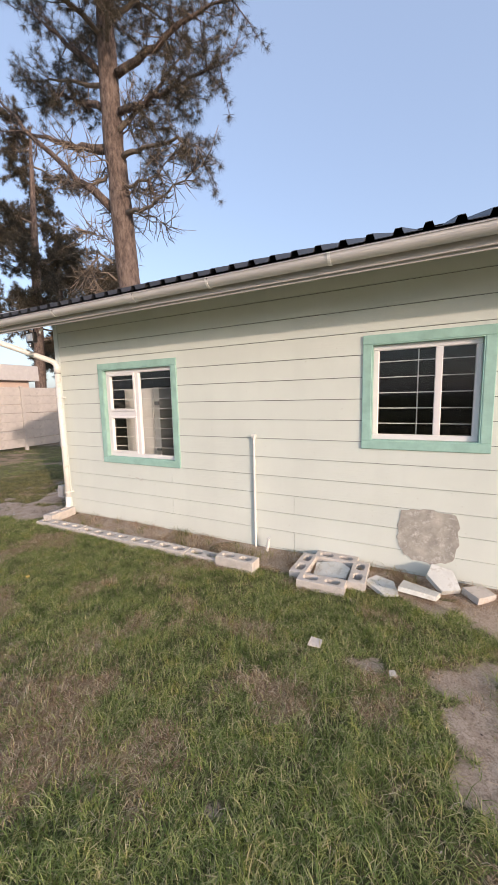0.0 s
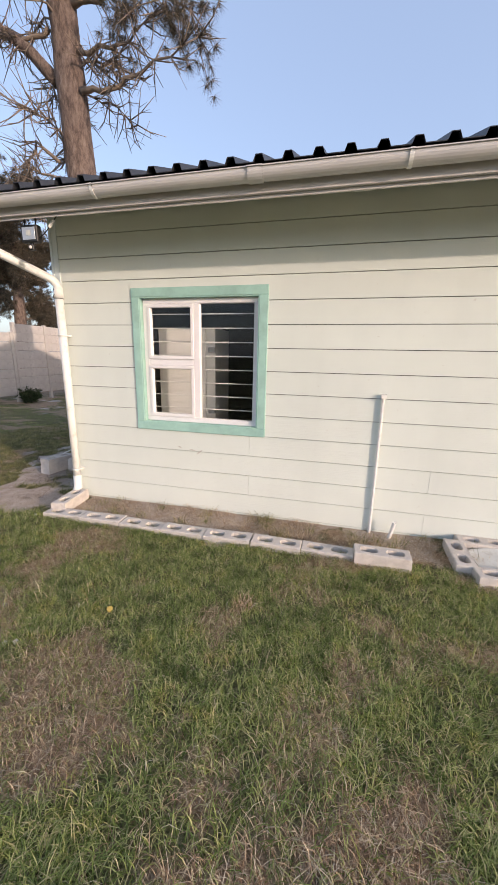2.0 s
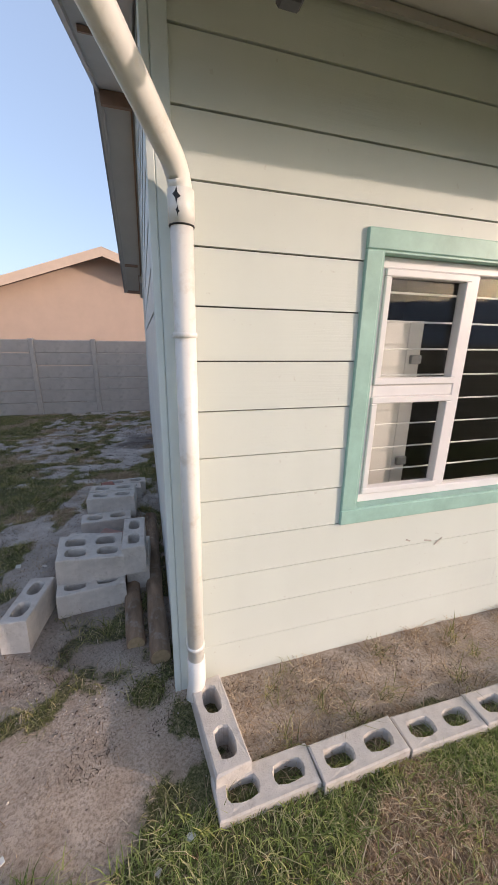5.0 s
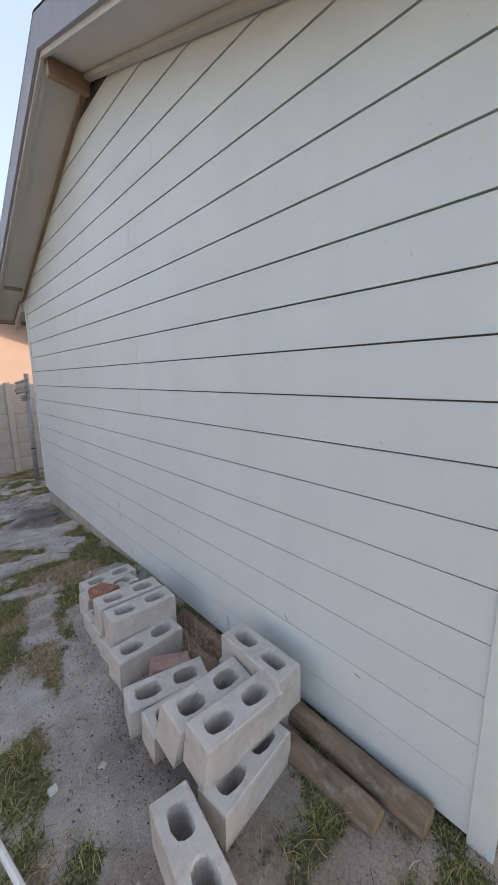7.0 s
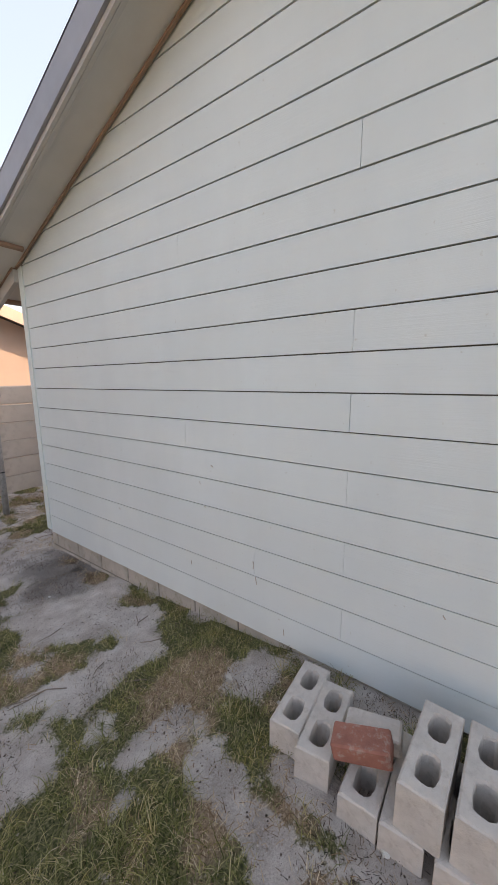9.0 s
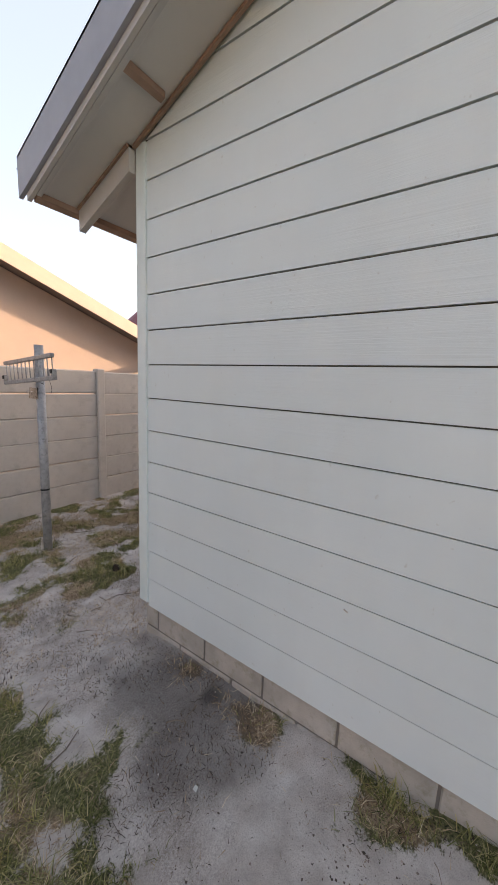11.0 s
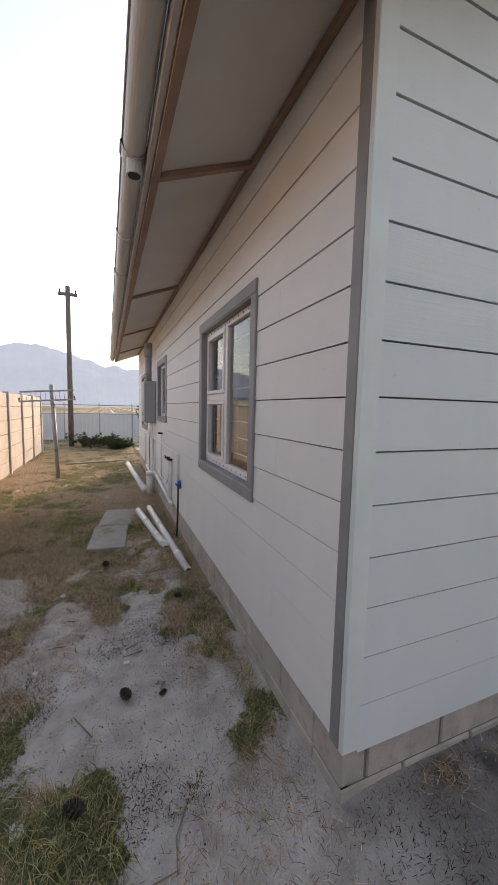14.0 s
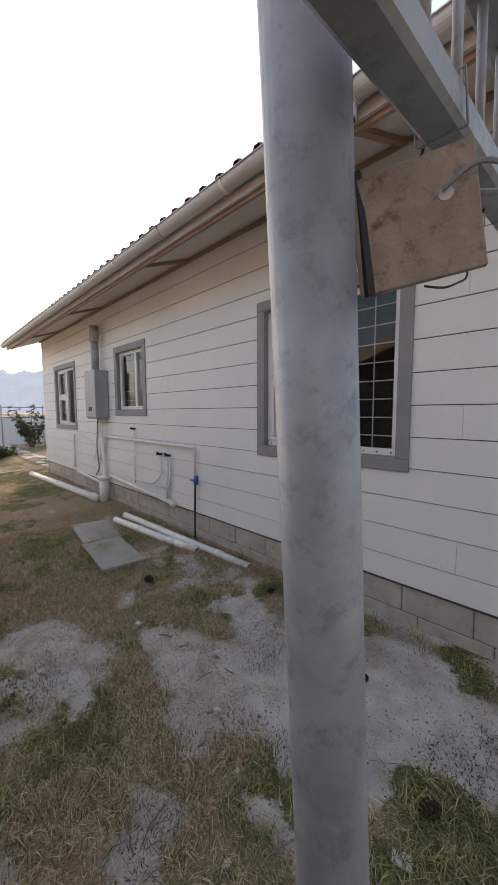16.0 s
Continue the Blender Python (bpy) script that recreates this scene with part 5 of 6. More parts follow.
# ---- neighbours ----
def gable_house(name, label, x0, x1, y0, y1, eave, apex, over, wall_mat, roof_mat, barge_mat):
    """A house whose gable faces -y."""
    h = tagged(empty(name, ((x0 + x1) / 2, y0, -0.3)), label, "house")
    o = Vector(((x0 + x1) / 2, y0, -0.3))
    xm = (x0 + x1) / 2
    def add(nm, bm, mat, lab=""):
        bm.transform(Matrix.Translation(-o))
        return part(nm, bm, mat, h, lab)
    bm = bmesh.new()
    pr = [(x0, -0.4), (x1, -0.4), (x1, eave), (xm, apex), (x0, eave)]
    va, vb = [bm.verts.new((x, y0, z)) for x, z in pr], [bm.verts.new((x, y1, z)) for x, z in pr]
    bm.faces.new(va), bm.faces.new(vb[::-1])
    for i in range(5):
        bm.faces.new((va[i], vb[i], vb[(i + 1) % 5], va[(i + 1) % 5]))
    add("wall", bm, wall_mat)
    sl = (apex - eave) / (xm - x0)
    for s in (-1, 1):
        xe = xm + s * (xm - x0 + over)
        ze = eave - sl * over
        bm = bmesh.new()
        for ya, yb_, t in ((y0 - over * 0.7, y1 + 0.3, 0.1),):
            vs = [bm.verts.new(v) for v in ((xm, ya, apex + 0.02), (xe, ya, ze + 0.02), (xe, yb_, ze + 0.02), (xm, yb_, apex + 0.02), (xm, ya, apex + 0.02 + t), (xe, ya, ze + 0.02 + t), (xe, yb_, ze + 0.02 + t), (xm, yb_, apex + 0.02 + t))]
            for f in ((0, 3, 2, 1), (4, 5, 6, 7), (0, 1, 5, 4), (1, 2, 6, 5), (2, 3, 7, 6), (3, 0, 4, 7)):
                bm.faces.new([vs[i] for i in f])
        rf = add("roof", bm, roof_mat)
        bm = bmesh.new()
        ya = y0 - over * 0.7
        vs = [bm.verts.new(v) for v in ((xm, ya - 0.03, apex - 0.1), (xe, ya - 0.03, ze - 0.1), (xe, ya - 0.03, ze + 0.14), (xm, ya - 0.03, apex + 0.14), (xm, ya - 0.002, apex - 0.1), (xe, ya - 0.002, ze - 0.1), (xe, ya - 0.002, ze + 0.14), (xm, ya - 0.002, apex + 0.14))]
        for f in ((0, 3, 2, 1), (4, 5, 6, 7), (0, 1, 5, 4), (1, 2, 6, 5), (2, 3, 7, 6), (3, 0, 4, 7)):
            bm.faces.new([vs[i] for i in f])
        add("barge_board", bm, barge_mat)
        if roof_mat is M_MAROON:
            y = y0
            while y < y1:
                bm = bmesh.new()
                vs = [bm.verts.new(v) for v in ((xm, y, apex + 0.118), (xm, y + 0.05, apex + 0.118), (xm, y + 0.025, apex + 0.16), (xe, y, ze + 0.118), (xe, y + 0.05, ze + 0.118), (xe, y + 0.025, ze + 0.16))]
                for f in ((0, 1, 2), (3, 5, 4), (0, 2, 5, 3), (1, 4, 5, 2)):
                    bm.faces.new([vs[i] for i in f])
                add("roof_rib", bm, roof_mat)
                y += 0.3
    return h, add

M_PEACHBARGE = simple("peach_barge", (0.70, 0.55, 0.44), 0.8, var=0.05)
ha, add = gable_house("neighbour_house", "peach plastered house with a low gable roof", -5.7, 3.7, 10.6, 19.0, 2.22, 3.85, 0.75, M_PEACH, simple("grey_tile_roof", (0.24, 0.19, 0.17), 0.8), M_PEACHBARGE)
add("beam", boxb((3.75, 10.1, 1.65), (3.85, 18.0, 1.8), 0.01), M_PEACHBARGE)
M_FACE, n, l, p = shade("brown_face_brick", 0.95, 0, 0.2)
tc = n.new("ShaderNodeTexCoord")
mp = n.new("ShaderNodeMapping")
mp.inputs["Rotation"].default_value = (radians(90), 0, 0)
l.new(tc.outputs["Object"], mp.inputs[0])
br = n.new("ShaderNodeTexBrick")
br.inputs["Scale"].default_value = 1.0
br.inputs["Brick Width"].default_value, br.inputs["Row Height"].default_value, br.inputs["Mortar Size"].default_value = 0.24, 0.085, 0.010
br.inputs["Color1"].default_value, br.inputs["Color2"].default_value, br.inputs["Mortar"].default_value = (0.24, 0.14, 0.075, 1), (0.34, 0.22, 0.13, 1), (0.40, 0.34, 0.27, 1)
l.new(mp.outputs[0], br.inputs[0])
l.new(mixc(n, l, ramp(n, l, noise_node(n, l, 3, 4, 0.6), [(0.35, (0, 0, 0)), (0.7, (0.5,) * 3)]), br.outputs[0], (0.20, 0.12, 0.07)), p.inputs["Base Color"])
hb, add = gable_house("brick_house", "brown face-brick house with a maroon sheet roof", 9.7, 17.5, 15.7, 23.5, 2.3, 5.70, 0.15, M_FACE, M_MAROON, M_WHITE)
wn_ = add("window", boxb((13.35, 15.64, 3.35), (14.15, 15.69, 4.55), 0.01), M_WHITE)
for a, b in ((13.42, 13.72), (13.78, 14.08)):
    bm = boxb((a, 15.628, 3.45), (b, 15.638, 4.45))
    bm.transform(Matrix.Translation((-13.6, -15.7, 0.3)))
    part("pane", bm, simple("far_pane", (0.26, 0.21, 0.17), 0.3), wn_)
add("sill", boxb((13.28, 15.58, 3.24), (14.22, 15.70, 3.33), 0.01), M_FACE)
gx_ = tagged(empty("garage", (-11.2, 3.0, -0.1)), "low peach garage with a grey roof edge", "garage")
part("wall", boxb((-5, -5, 0), (0, 3.5, 2.6), 0.01), M_PEACH, gx_)
part("roof", boxb((-5.3, -5.3, 2.6), (0.3, 3.8, 3.25), 0.02), M_FASCIA, gx_)

# ---- pines ----
M_BARK, n, l, p = shade("pine_bark", 0.95, 0, 0.15)
f1 = noise_node(n, l, 5, 6, 0.75, (2.4, 2.4, 0.9))
f2 = noise_node(n, l, 0.6, 3, 0.5)
c = ramp(n, l, f1, [(0.3, (0.055, 0.045, 0.04)), (0.5, (0.175, 0.13, 0.11)), (0.7, (0.29, 0.23, 0.195))])
l.new(c, p.inputs["Base Color"])
bump(n, l, p, f1, 1.0, 0.06)
M_TWIG = simple("pine_twig", (0.23, 0.18, 0.14), 0.9, var=0.3)


def leaf_mat(name, stops, clump=0.0):
    m, n, l, p = shade(name, 0.75, 0, 0.15)
    g = n.new("ShaderNodeNewGeometry")
    col = ramp(n, l, g.outputs["Random Per Island"], stops)
    if clump:
        f = noise_node(n, l, 7, 4, 0.65)
        col = mixc(n, l, clump, col, ramp(n, l, f, [(0.34, (0.28, 0.34, 0.22)), (0.5, (0.95, 0.95, 0.9)), (0.66, (1.0, 0.86, 0.62))]), "MULTIPLY")
    l.new(col, p.inputs["Base Color"])
    tr = n.new("ShaderNodeBsdfTranslucent")
    l.new(col, tr.inputs[0])
    mx = n.new("ShaderNodeMixShader")
    mx.inputs[0].default_value = 0.3
    l.new(p.outputs[0], mx.inputs[1])
    l.new(tr.outputs[0], mx.inputs[2])
    l.new(mx.outputs[0], n["Material Output"].inputs[0])
    return m


M_NEEDLE = leaf_mat("pine_needles", [(0.0, (0.055, 0.052, 0.042)), (0.5, (0.11, 0.10, 0.075)), (0.8, (0.17, 0.14, 0.10)), (1.0, (0.25, 0.18, 0.13))])


def needle_mesh(name, tufts, per, length, width, mat, parent, rng):
    """Fans of thin needles at each tuft (place, direction)."""
    P = np.array([t[0] for t in tufts])
    D = np.array([t[1] for t in tufts])
    k = len(P)
    dirs = rng.normal(size=(k, per, 3))
    dirs /= np.linalg.norm(dirs, axis=-1, keepdims=True)
    dirs = dirs * 0.9 + D[:, None, :] * 0.65 - np.array([0, 0, 0.12])
    dirs /= np.linalg.norm(dirs, axis=-1, keepdims=True)
    side = np.cross(dirs, rng.normal(size=(k, per, 3)))
    side /= np.linalg.norm(side, axis=-1, keepdims=True)
    ln = length * rng.uniform(0.6, 1.15, (k, per, 1))
    base = P[:, None, :] + dirs * 0.02
    v = np.stack([base - side * width / 2, base + side * width / 2, base + dirs * ln], 2).reshape(-1, 3)
    f = np.arange(len(v)).reshape(-1, 3)
    return mesh_ob(name, v.tolist(), f.tolist(), mat, parent)


def pine(name, loc, trunk, radii, limbs, seed, label, per=50, nl=0.20, nw=0.0062):
    """limbs: (points, base radius, leafy). Coordinates are in the world; loc is the foot."""
    rnd, nr = random.Random(seed), np.random.RandomState(seed)
    t = tagged(empty(name, loc), label, "tree", "pine trees")
    o = Vector(loc)
    pts, rr = [], []
    for (a, ra), (b, rb) in zip(zip(trunk, radii), list(zip(trunk, radii))[1:]):
        for i in range(6):
            f = i / 6
            pts.append(Vector(a).lerp(Vector(b), f) + Vector((rnd.uniform(-1, 1), rnd.uniform(-1, 1), 0)) * ra * 0.06 - o)
            rr.append((ra + (rb - ra) * f) * rnd.uniform(0.95, 1.06))
    pts.append(Vector(trunk[-1]) - o)
    rr.append(radii[-1])
    rr[0] *= 1.25
    part("trunk", tube(pts, rr, 18), M_BARK, t, smooth=True)
    tufts = []
    for lp, r0, leafy in limbs:
        q = [Vector(v) - o for v in lp]
        fine = []
        for a, b in zip(q, q[1:]):
            for i in range(4):
                fine.append(a.lerp(b, i / 4) + Vector([rnd.uniform(-0.05, 0.05) for _ in range(3)]))
        fine.append(q[-1])
        k = len(fine)
        bm = tube(fine, [max(0.008, r0 * (1 - 0.85 * i / (k - 1))) for i in range(k)], 8)
        for i in range(int(k * 0.3), k):
            for _ in range(3 if leafy else 4):
                d = (fine[min(i + 1, k - 1)] - fine[i - 1]).normalized()
                side = Vector([rnd.gauss(0, 1) for _ in range(3)])
                d2 = (d * 0.6 + side.normalized() * 0.9 + Vector((0, 0, -0.1))).normalized()
                ln = rnd.uniform(0.45, 1.15) * (0.75 if not leafy else 1)
                a = fine[i]
                b = a + d2 * ln * 0.5 + Vector((0, 0, -0.03))
                c = a + d2 * ln + Vector((rnd.uniform(-0.1, 0.1), rnd.uniform(-0.1, 0.1), rnd.uniform(-0.15, 0.2)))
                tube([a, b, c], [0.014, 0.010, 0.005], 4, bm=bm)
                for _ in range(2):
                    e = b + Vector([rnd.uniform(-0.28, 0.28) for _ in range(3)])
                    tube([b, e], [0.006, 0.003], 3, bm=bm)
                    if leafy:
                        tufts.append((tuple(e), tuple((e - b).normalized())))
                if leafy:
                    for f in (0.35, 0.55, 0.72, 0.88, 1.0):
                        tufts.append((tuple(a.lerp(c, f) + Vector([rnd.uniform(-0.06, 0.06) for _ in range(3)])), tuple(d2)))
        part("limb", bm, M_BARK if r0 > 0.07 else M_TWIG, t, smooth=True)
    if tufts:
        needle_mesh("crown", tufts, per, nl, nw, M_NEEDLE, t, nr)
    return t


rl = random.Random(12)
limbs = [([(-3.3, 4.4, 6.85), (-4.5, 4.3, 7.8), (-6.4, 4.2, 9.6), (-8.2, 4.2, 11.6)], 0.13, False),
         ([(-3.3, 4.4, 8.3), (-4.7, 4.5, 8.75), (-5.9, 4.6, 9.5), (-8.4, 4.6, 10.5)], 0.13, False),
         ([(-2.8, 4.4, 6.55), (-2.1, 4.4, 6.5), (-1.4, 4.3, 6.6), (-0.2, 4.2, 6.9)], 0.06, False),
         ([(-2.8, 4.4, 7.2), (-1.9, 4.4, 7.15), (-1.1, 4.3, 7.45)], 0.05, False),
         ([(-3.4, 4.4, 7.6), (-4.1, 4.3, 7.5), (-5.0, 4.2, 7.9)], 0.05, False),
         ([(-2.85, 4.4, 8.0), (-2.1, 4.4, 7.9), (-1.0, 4.3, 7.75), (-0.35, 4.2, 7.3)], 0.07, True),
         ([(-2.85, 4.4, 9.0), (-1.8, 4.4, 8.95), (-0.76, 4.3, 8.8), (0.3, 4.2, 8.7)], 0.09, True),
         ([(-2.9, 4.4, 9.9), (-1.6, 4.5, 10.1), (-0.6, 4.6, 10.4), (0.4, 4.7, 10.3)], 0.10, True),
         ([(-3.4, 4.4, 9.3), (-4.4, 4.6, 9.9), (-5.4, 4.8, 10.6), (-6.2, 4.9, 10.9)], 0.09, True),
         ([(-3.4, 4.4, 10.1), (-4.5, 4.3, 11.2), (-5.6, 4.2, 12.3)], 0.10, True),
         ([(-2.9, 4.4, 8.6), (-1.9, 4.9, 9.6), (-1.2, 5.3, 10.6)], 0.07, True),
         ([(-3.4, 4.4, 5.35), (-3.9, 4.3, 5.75), (-4.1, 4.2, 5.2), (-3.8, 4.2, 4.6)], 0.04, False),
         ([(-3.3, 4.4, 4.9), (-4.0, 4.3, 5.3), (-4.6, 4.2, 5.1)], 0.03, False)]
for i in range(12):
    a, z, ln = rl.uniform(0, 2 * math.pi), rl.uniform(5.6, 9.2), rl.uniform(0.8, 1.7)
    s = Vector((-3.08, 4.44, z))
    d = Vector((math.cos(a), math.sin(a), rl.uniform(-0.25, 0.2)))
    limbs.append(([s + d * 0.2, s + d * ln * 0.55 + Vector((0, 0, 0.08)), s + d * ln], 0.022, False))
for i in range(24):
    a, z = rl.uniform(0, 2 * math.pi), rl.uniform(9.6, 15.0)
    ln = rl.uniform(2.0, 3.8) * (1.15 - (z - 9) * 0.07)
    d = Vector((math.cos(a), math.sin(a), rl.uniform(0.0, 0.5)))
    s = Vector((-3.15, 4.4, z))
    limbs.append(([s, s + d * ln * 0.5 + Vector((0, 0, 0.1)), s + d * ln], 0.07, True))
pine("pine_tree", (-2.95, 4.85, -0.3), [(-2.95, 4.85, -0.3), (-2.96, 4.7, 2.0), (-3.0, 4.6, 4.0), (-3.08, 4.48, 6.9), (-3.15, 4.4, 9.0), (-3.12, 4.4, 12.0), (-3.1, 4.4, 16.0)],
     [0.36, 0.325, 0.31, 0.28, 0.25, 0.19, 0.06], limbs, 5, "tall pine with a reddish trunk and dead lower limbs")
for k, (bx, by, hgt, lean, seed) in enumerate(((-17.5, 11.0, 17.0, 1.5, 8), (-21.0, 16.0, 15.0, -0.5, 9), (-14.5, 13.5, 9.5, 0.4, 10))):
    rk = random.Random(seed)
    lm = []
    for i in range(34):
        f = rk.uniform(0.3, 1.0)
        a = rk.uniform(0, 2 * math.pi)
        ln = rk.uniform(1.6, 3.4) * (1.2 - 0.7 * f) * hgt / 14
        s = Vector((bx + lean * f, by, hgt * f))
        d = Vector((math.cos(a), math.sin(a), rk.uniform(-0.1, 0.45)))
        lm.append(([s, s + d * ln * 0.5, s + d * ln], 0.06, True))
    pine("pine_tree", (bx, by, -0.3), [(bx, by, -0.3), (bx + lean * 0.5, by, hgt * 0.5), (bx + lean, by, hgt)], [0.34, 0.26, 0.06], lm, seed, "distant dark green pine beyond the fence", per=42, nl=0.26, nw=0.015)

# ---- shrubs ----
M_SHRUB = leaf_mat("shrub_leaves", [(0.0, (0.02, 0.03, 0.015)), (0.6, (0.05, 0.075, 0.03)), (1.0, (0.10, 0.12, 0.06))])
def shrub(loc, r, h, seed, label):
    rnd, nr = random.Random(seed), np.random.RandomState(seed)
    e = tagged(empty("shrub", loc), label, "shrub", "shrubs by the fences")
    bm, tf = bmesh.new(), []
    for i in range(16):
        a, f = rnd.uniform(0, 6.28), rnd.uniform(0.3, 1.0)
        tip = Vector((math.cos(a) * r * f, math.sin(a) * r * f, h * rnd.uniform(0.55, 1.0)))
        tube([(0, 0, -0.05), tip * 0.5 + Vector((0, 0, 0.05)), tip], [0.014, 0.01, 0.004], 4, bm=bm)
        for k in range(14):
            q = tip * rnd.uniform(0.35, 1.0) + Vector([rnd.uniform(-0.12, 0.12) for _ in range(3)])
            tf.append((tuple(q), tuple(tip.normalized())))
    part("stem", bm, M_TWIG, e)
    needle_mesh("foliage", tf, 12, 0.11, 0.03, M_SHRUB, e, nr)
shrub((15.0, 4.6, -0.3), 0.7, 1.7, 3, "dark leafy shrub at the end of the yard")
shrub((12.0, 4.2, -0.3), 0.9, 1.2, 4, "dark leafy shrub beyond the house end")
shrub((13.6, 7.0, -0.3), 1.1, 0.45, 11, "low dark heap of garden cuttings at the yard end")
shrub((12.9, 6.1, -0.3), 0.8, 0.35, 12, "low dark heap of garden cuttings beside the wall")
shrub((-8.0, 11.4, -0.1), 0.35, 0.8, 6, "low grey-green plant at the fence foot")
shrub((-7.9, 7.2, -0.25), 0.3, 0.4, 7, "small weed clump at the fence foot")

# ---- pine cones, twigs, odds and ends on the sand ----
M_CONE = simple("pine_cone", (0.055, 0.038, 0.028), 0.85, var=0.4, scale=60)
def cone(x, y, s, a):
    e = tagged(empty("pine_cone", (x, y, float(ground_z(x, y)) + 0.02 * s)), "dark open pine cone lying on the sand", "pine cone", "pine cones")
    part("core", tube([(-0.035 * s, 0, 0.012 * s), (0, 0, 0.014 * s), (0.04 * s, 0, 0.012 * s)], [0.008 * s, 0.017 * s, 0.006 * s], 8), M_CONE, e, smooth=True)
    bm = bmesh.new()
    for i in range(42):
        f = i / 41
        th = i * 2.4
        r = 0.012 + 0.022 * math.sin(math.pi * min(1, f * 0.85 + 0.12))
        c, sn = math.cos(th), math.sin(th)
        o = Vector((-0.035 + 0.075 * f, 0, 0.013)) * s
        tip = o + Vector((0.014, c * r, sn * r)) * s
        w = Vector((0, -sn, c)) * 0.008 * s
        vs = [bm.verts.new(v) for v in (o - w * 0.4, o + w * 0.4, tip + w, tip + Vector((0.004, 0, 0)) * s, tip - w, tip - Vector((0.006, 0, 0)) * s)]
        for fc in ((0, 1, 2, 3), (0, 3, 4), (1, 0, 5, 2), (2, 5, 4, 3), (0, 4, 5)):
            bm.faces.new([vs[q] for q in fc])
    part("husk", bm, M_CONE, e)
    e.rotation_euler = (0, 0, a)
for q in ((0.91, 6.34, 0.85, 0.6), (0.86, 6.15, 0.5, 2.0), (0.40, 6.55, 0.95, 1.2), (2.6, 6.45, 0.9, 0.3), (-1.2, 4.6, 0.8, 2.2), (1.75, 5.9, 0.7, 1.0)):
    cone(*q)
rt = random.Random(77)
for i in range(80):
    zone = rt.choice(((-1.2, 3.0, 5.9, 7.6), (0.0, 4.0, 5.8, 8.0), (-1.8, -0.2, 3.2, 5.6)))
    x, y, a, ln = rt.uniform(*zone[:2]), rt.uniform(*zone[2:]), rt.uniform(0, 6.28), rt.uniform(0.07, 0.22)
    z = float(ground_z(x, y))
    d = Vector((math.cos(a), math.sin(a), 0)) * ln
    sd = Vector((-math.sin(a), math.cos(a), 0)) * ln * rt.uniform(-0.15, 0.15)
    o = tagged(part("twig", tube([(0, 0, 0.003), d * 0.5 + sd + Vector((0, 0, 0.008)), d + Vector((0, 0, 0.003))], [0.0035, 0.003, 0.0018], 5), M_TWIG), "thin dry twig on the sand", "twig", "fallen twigs")
    o.location = (x, y, z)
stick = tagged(part("plastic_rod", tube([(0, 0, 0), (-0.19, 0.9, 0.01)], 0.012, 8), M_PVC), "thin white plastic rod lying on the ground", "rod")
stick.location = (-1.17, 0.88, 0.02)
o = tagged(part("timber_plank", boxb((-0.9, -0.06, -0.01), (0.9, 0.06, 0.025), 0.004), simple("grey_plank", (0.34, 0.30, 0.24), 0.9, var=0.3)), "weathered plank lying on the grass", "plank")
o.matrix_basis = pose(9.6, 6.6, -0.27, 0, 0, -75)
o = tagged(part("yellow_lid", tube([(0, 0, 0), (0, 0, 0.008)], 0.016, 14), simple("yellow_plastic", (0.55, 0.40, 0.10), 0.5)), "small yellow plastic lid in the grass", "lid")
o.matrix_basis = pose(1.44, -1.51, 0.045, 12, 8, 0)

# ---- grass, straw and needles ----
def blades(name, pts, hmin, hmax, width, lean, mat, label, rng, flat=False):
    k = len(pts)
    z = ground_z(pts[:, 0], pts[:, 1])
    base = np.column_stack([pts, z - 0.004])
    az = rng.uniform(0, 2 * np.pi, k)
    d = np.column_stack([np.cos(az), np.sin(az), np.zeros(k)])
    s = np.column_stack([-np.sin(az), np.cos(az), np.zeros(k)])
    h = rng.uniform(hmin, hmax, k)[:, None] * (0.7 + 0.6 * fbm(pts[:, 0], pts[:, 1], 0.5, 40, 3))[:, None]
    ln = rng.uniform(lean[0], lean[1], k)[:, None]
    w = width * rng.uniform(0.6, 1.2, k)[:, None]
    up = np.array([0, 0, 1.0])
    mid = base + up * h * (0.55 if not flat else 0.5) + d * h * ln * 0.35
    tip = base + up * h * (1.0 - 0.35 * np.clip(ln, 0, 1.5)) + d * h * ln
    if flat:
        mid, tip = base + d * h * 0.5 + up * 0.008, base + d * h + up * rng.uniform(0.001, 0.03, k)[:, None]
    v = np.stack([base - s * w / 2, base + s * w / 2, mid + s * w * 0.4, mid - s * w * 0.4, tip], 1).reshape(-1, 3)
    i = np.arange(k) * 5
    me = bpy.data.meshes.new(name)
    nv, loops = len(v), np.concatenate([np.stack([i, i + 1, i + 2, i + 3], 1), np.zeros((k, 0), int)], 1)
    tri = np.stack([i + 3, i + 2, i + 4], 1)
    me.vertices.add(nv)
    me.vertices.foreach_set("co", v.ravel())
    me.loops.add(4 * k + 3 * k)
    me.loops.foreach_set("vertex_index", np.concatenate([loops.ravel(), tri.ravel()]))
    me.polygons.add(2 * k)
    me.polygons.foreach_set("loop_start", np.concatenate([np.arange(k) * 4, 4 * k + np.arange(k) * 3]))
    me.update(calc_edges=True)
    me.materials.append(mat)
    return tagged(new(name, me), label, "grass", kind="stuff")


def outside_house(p):
    return ~((p[:, 0] > -0.02) & (p[:, 0] < XE + 0.05) & (p[:, 1] > -0.03) & (p[:, 1] < W + 0.03))


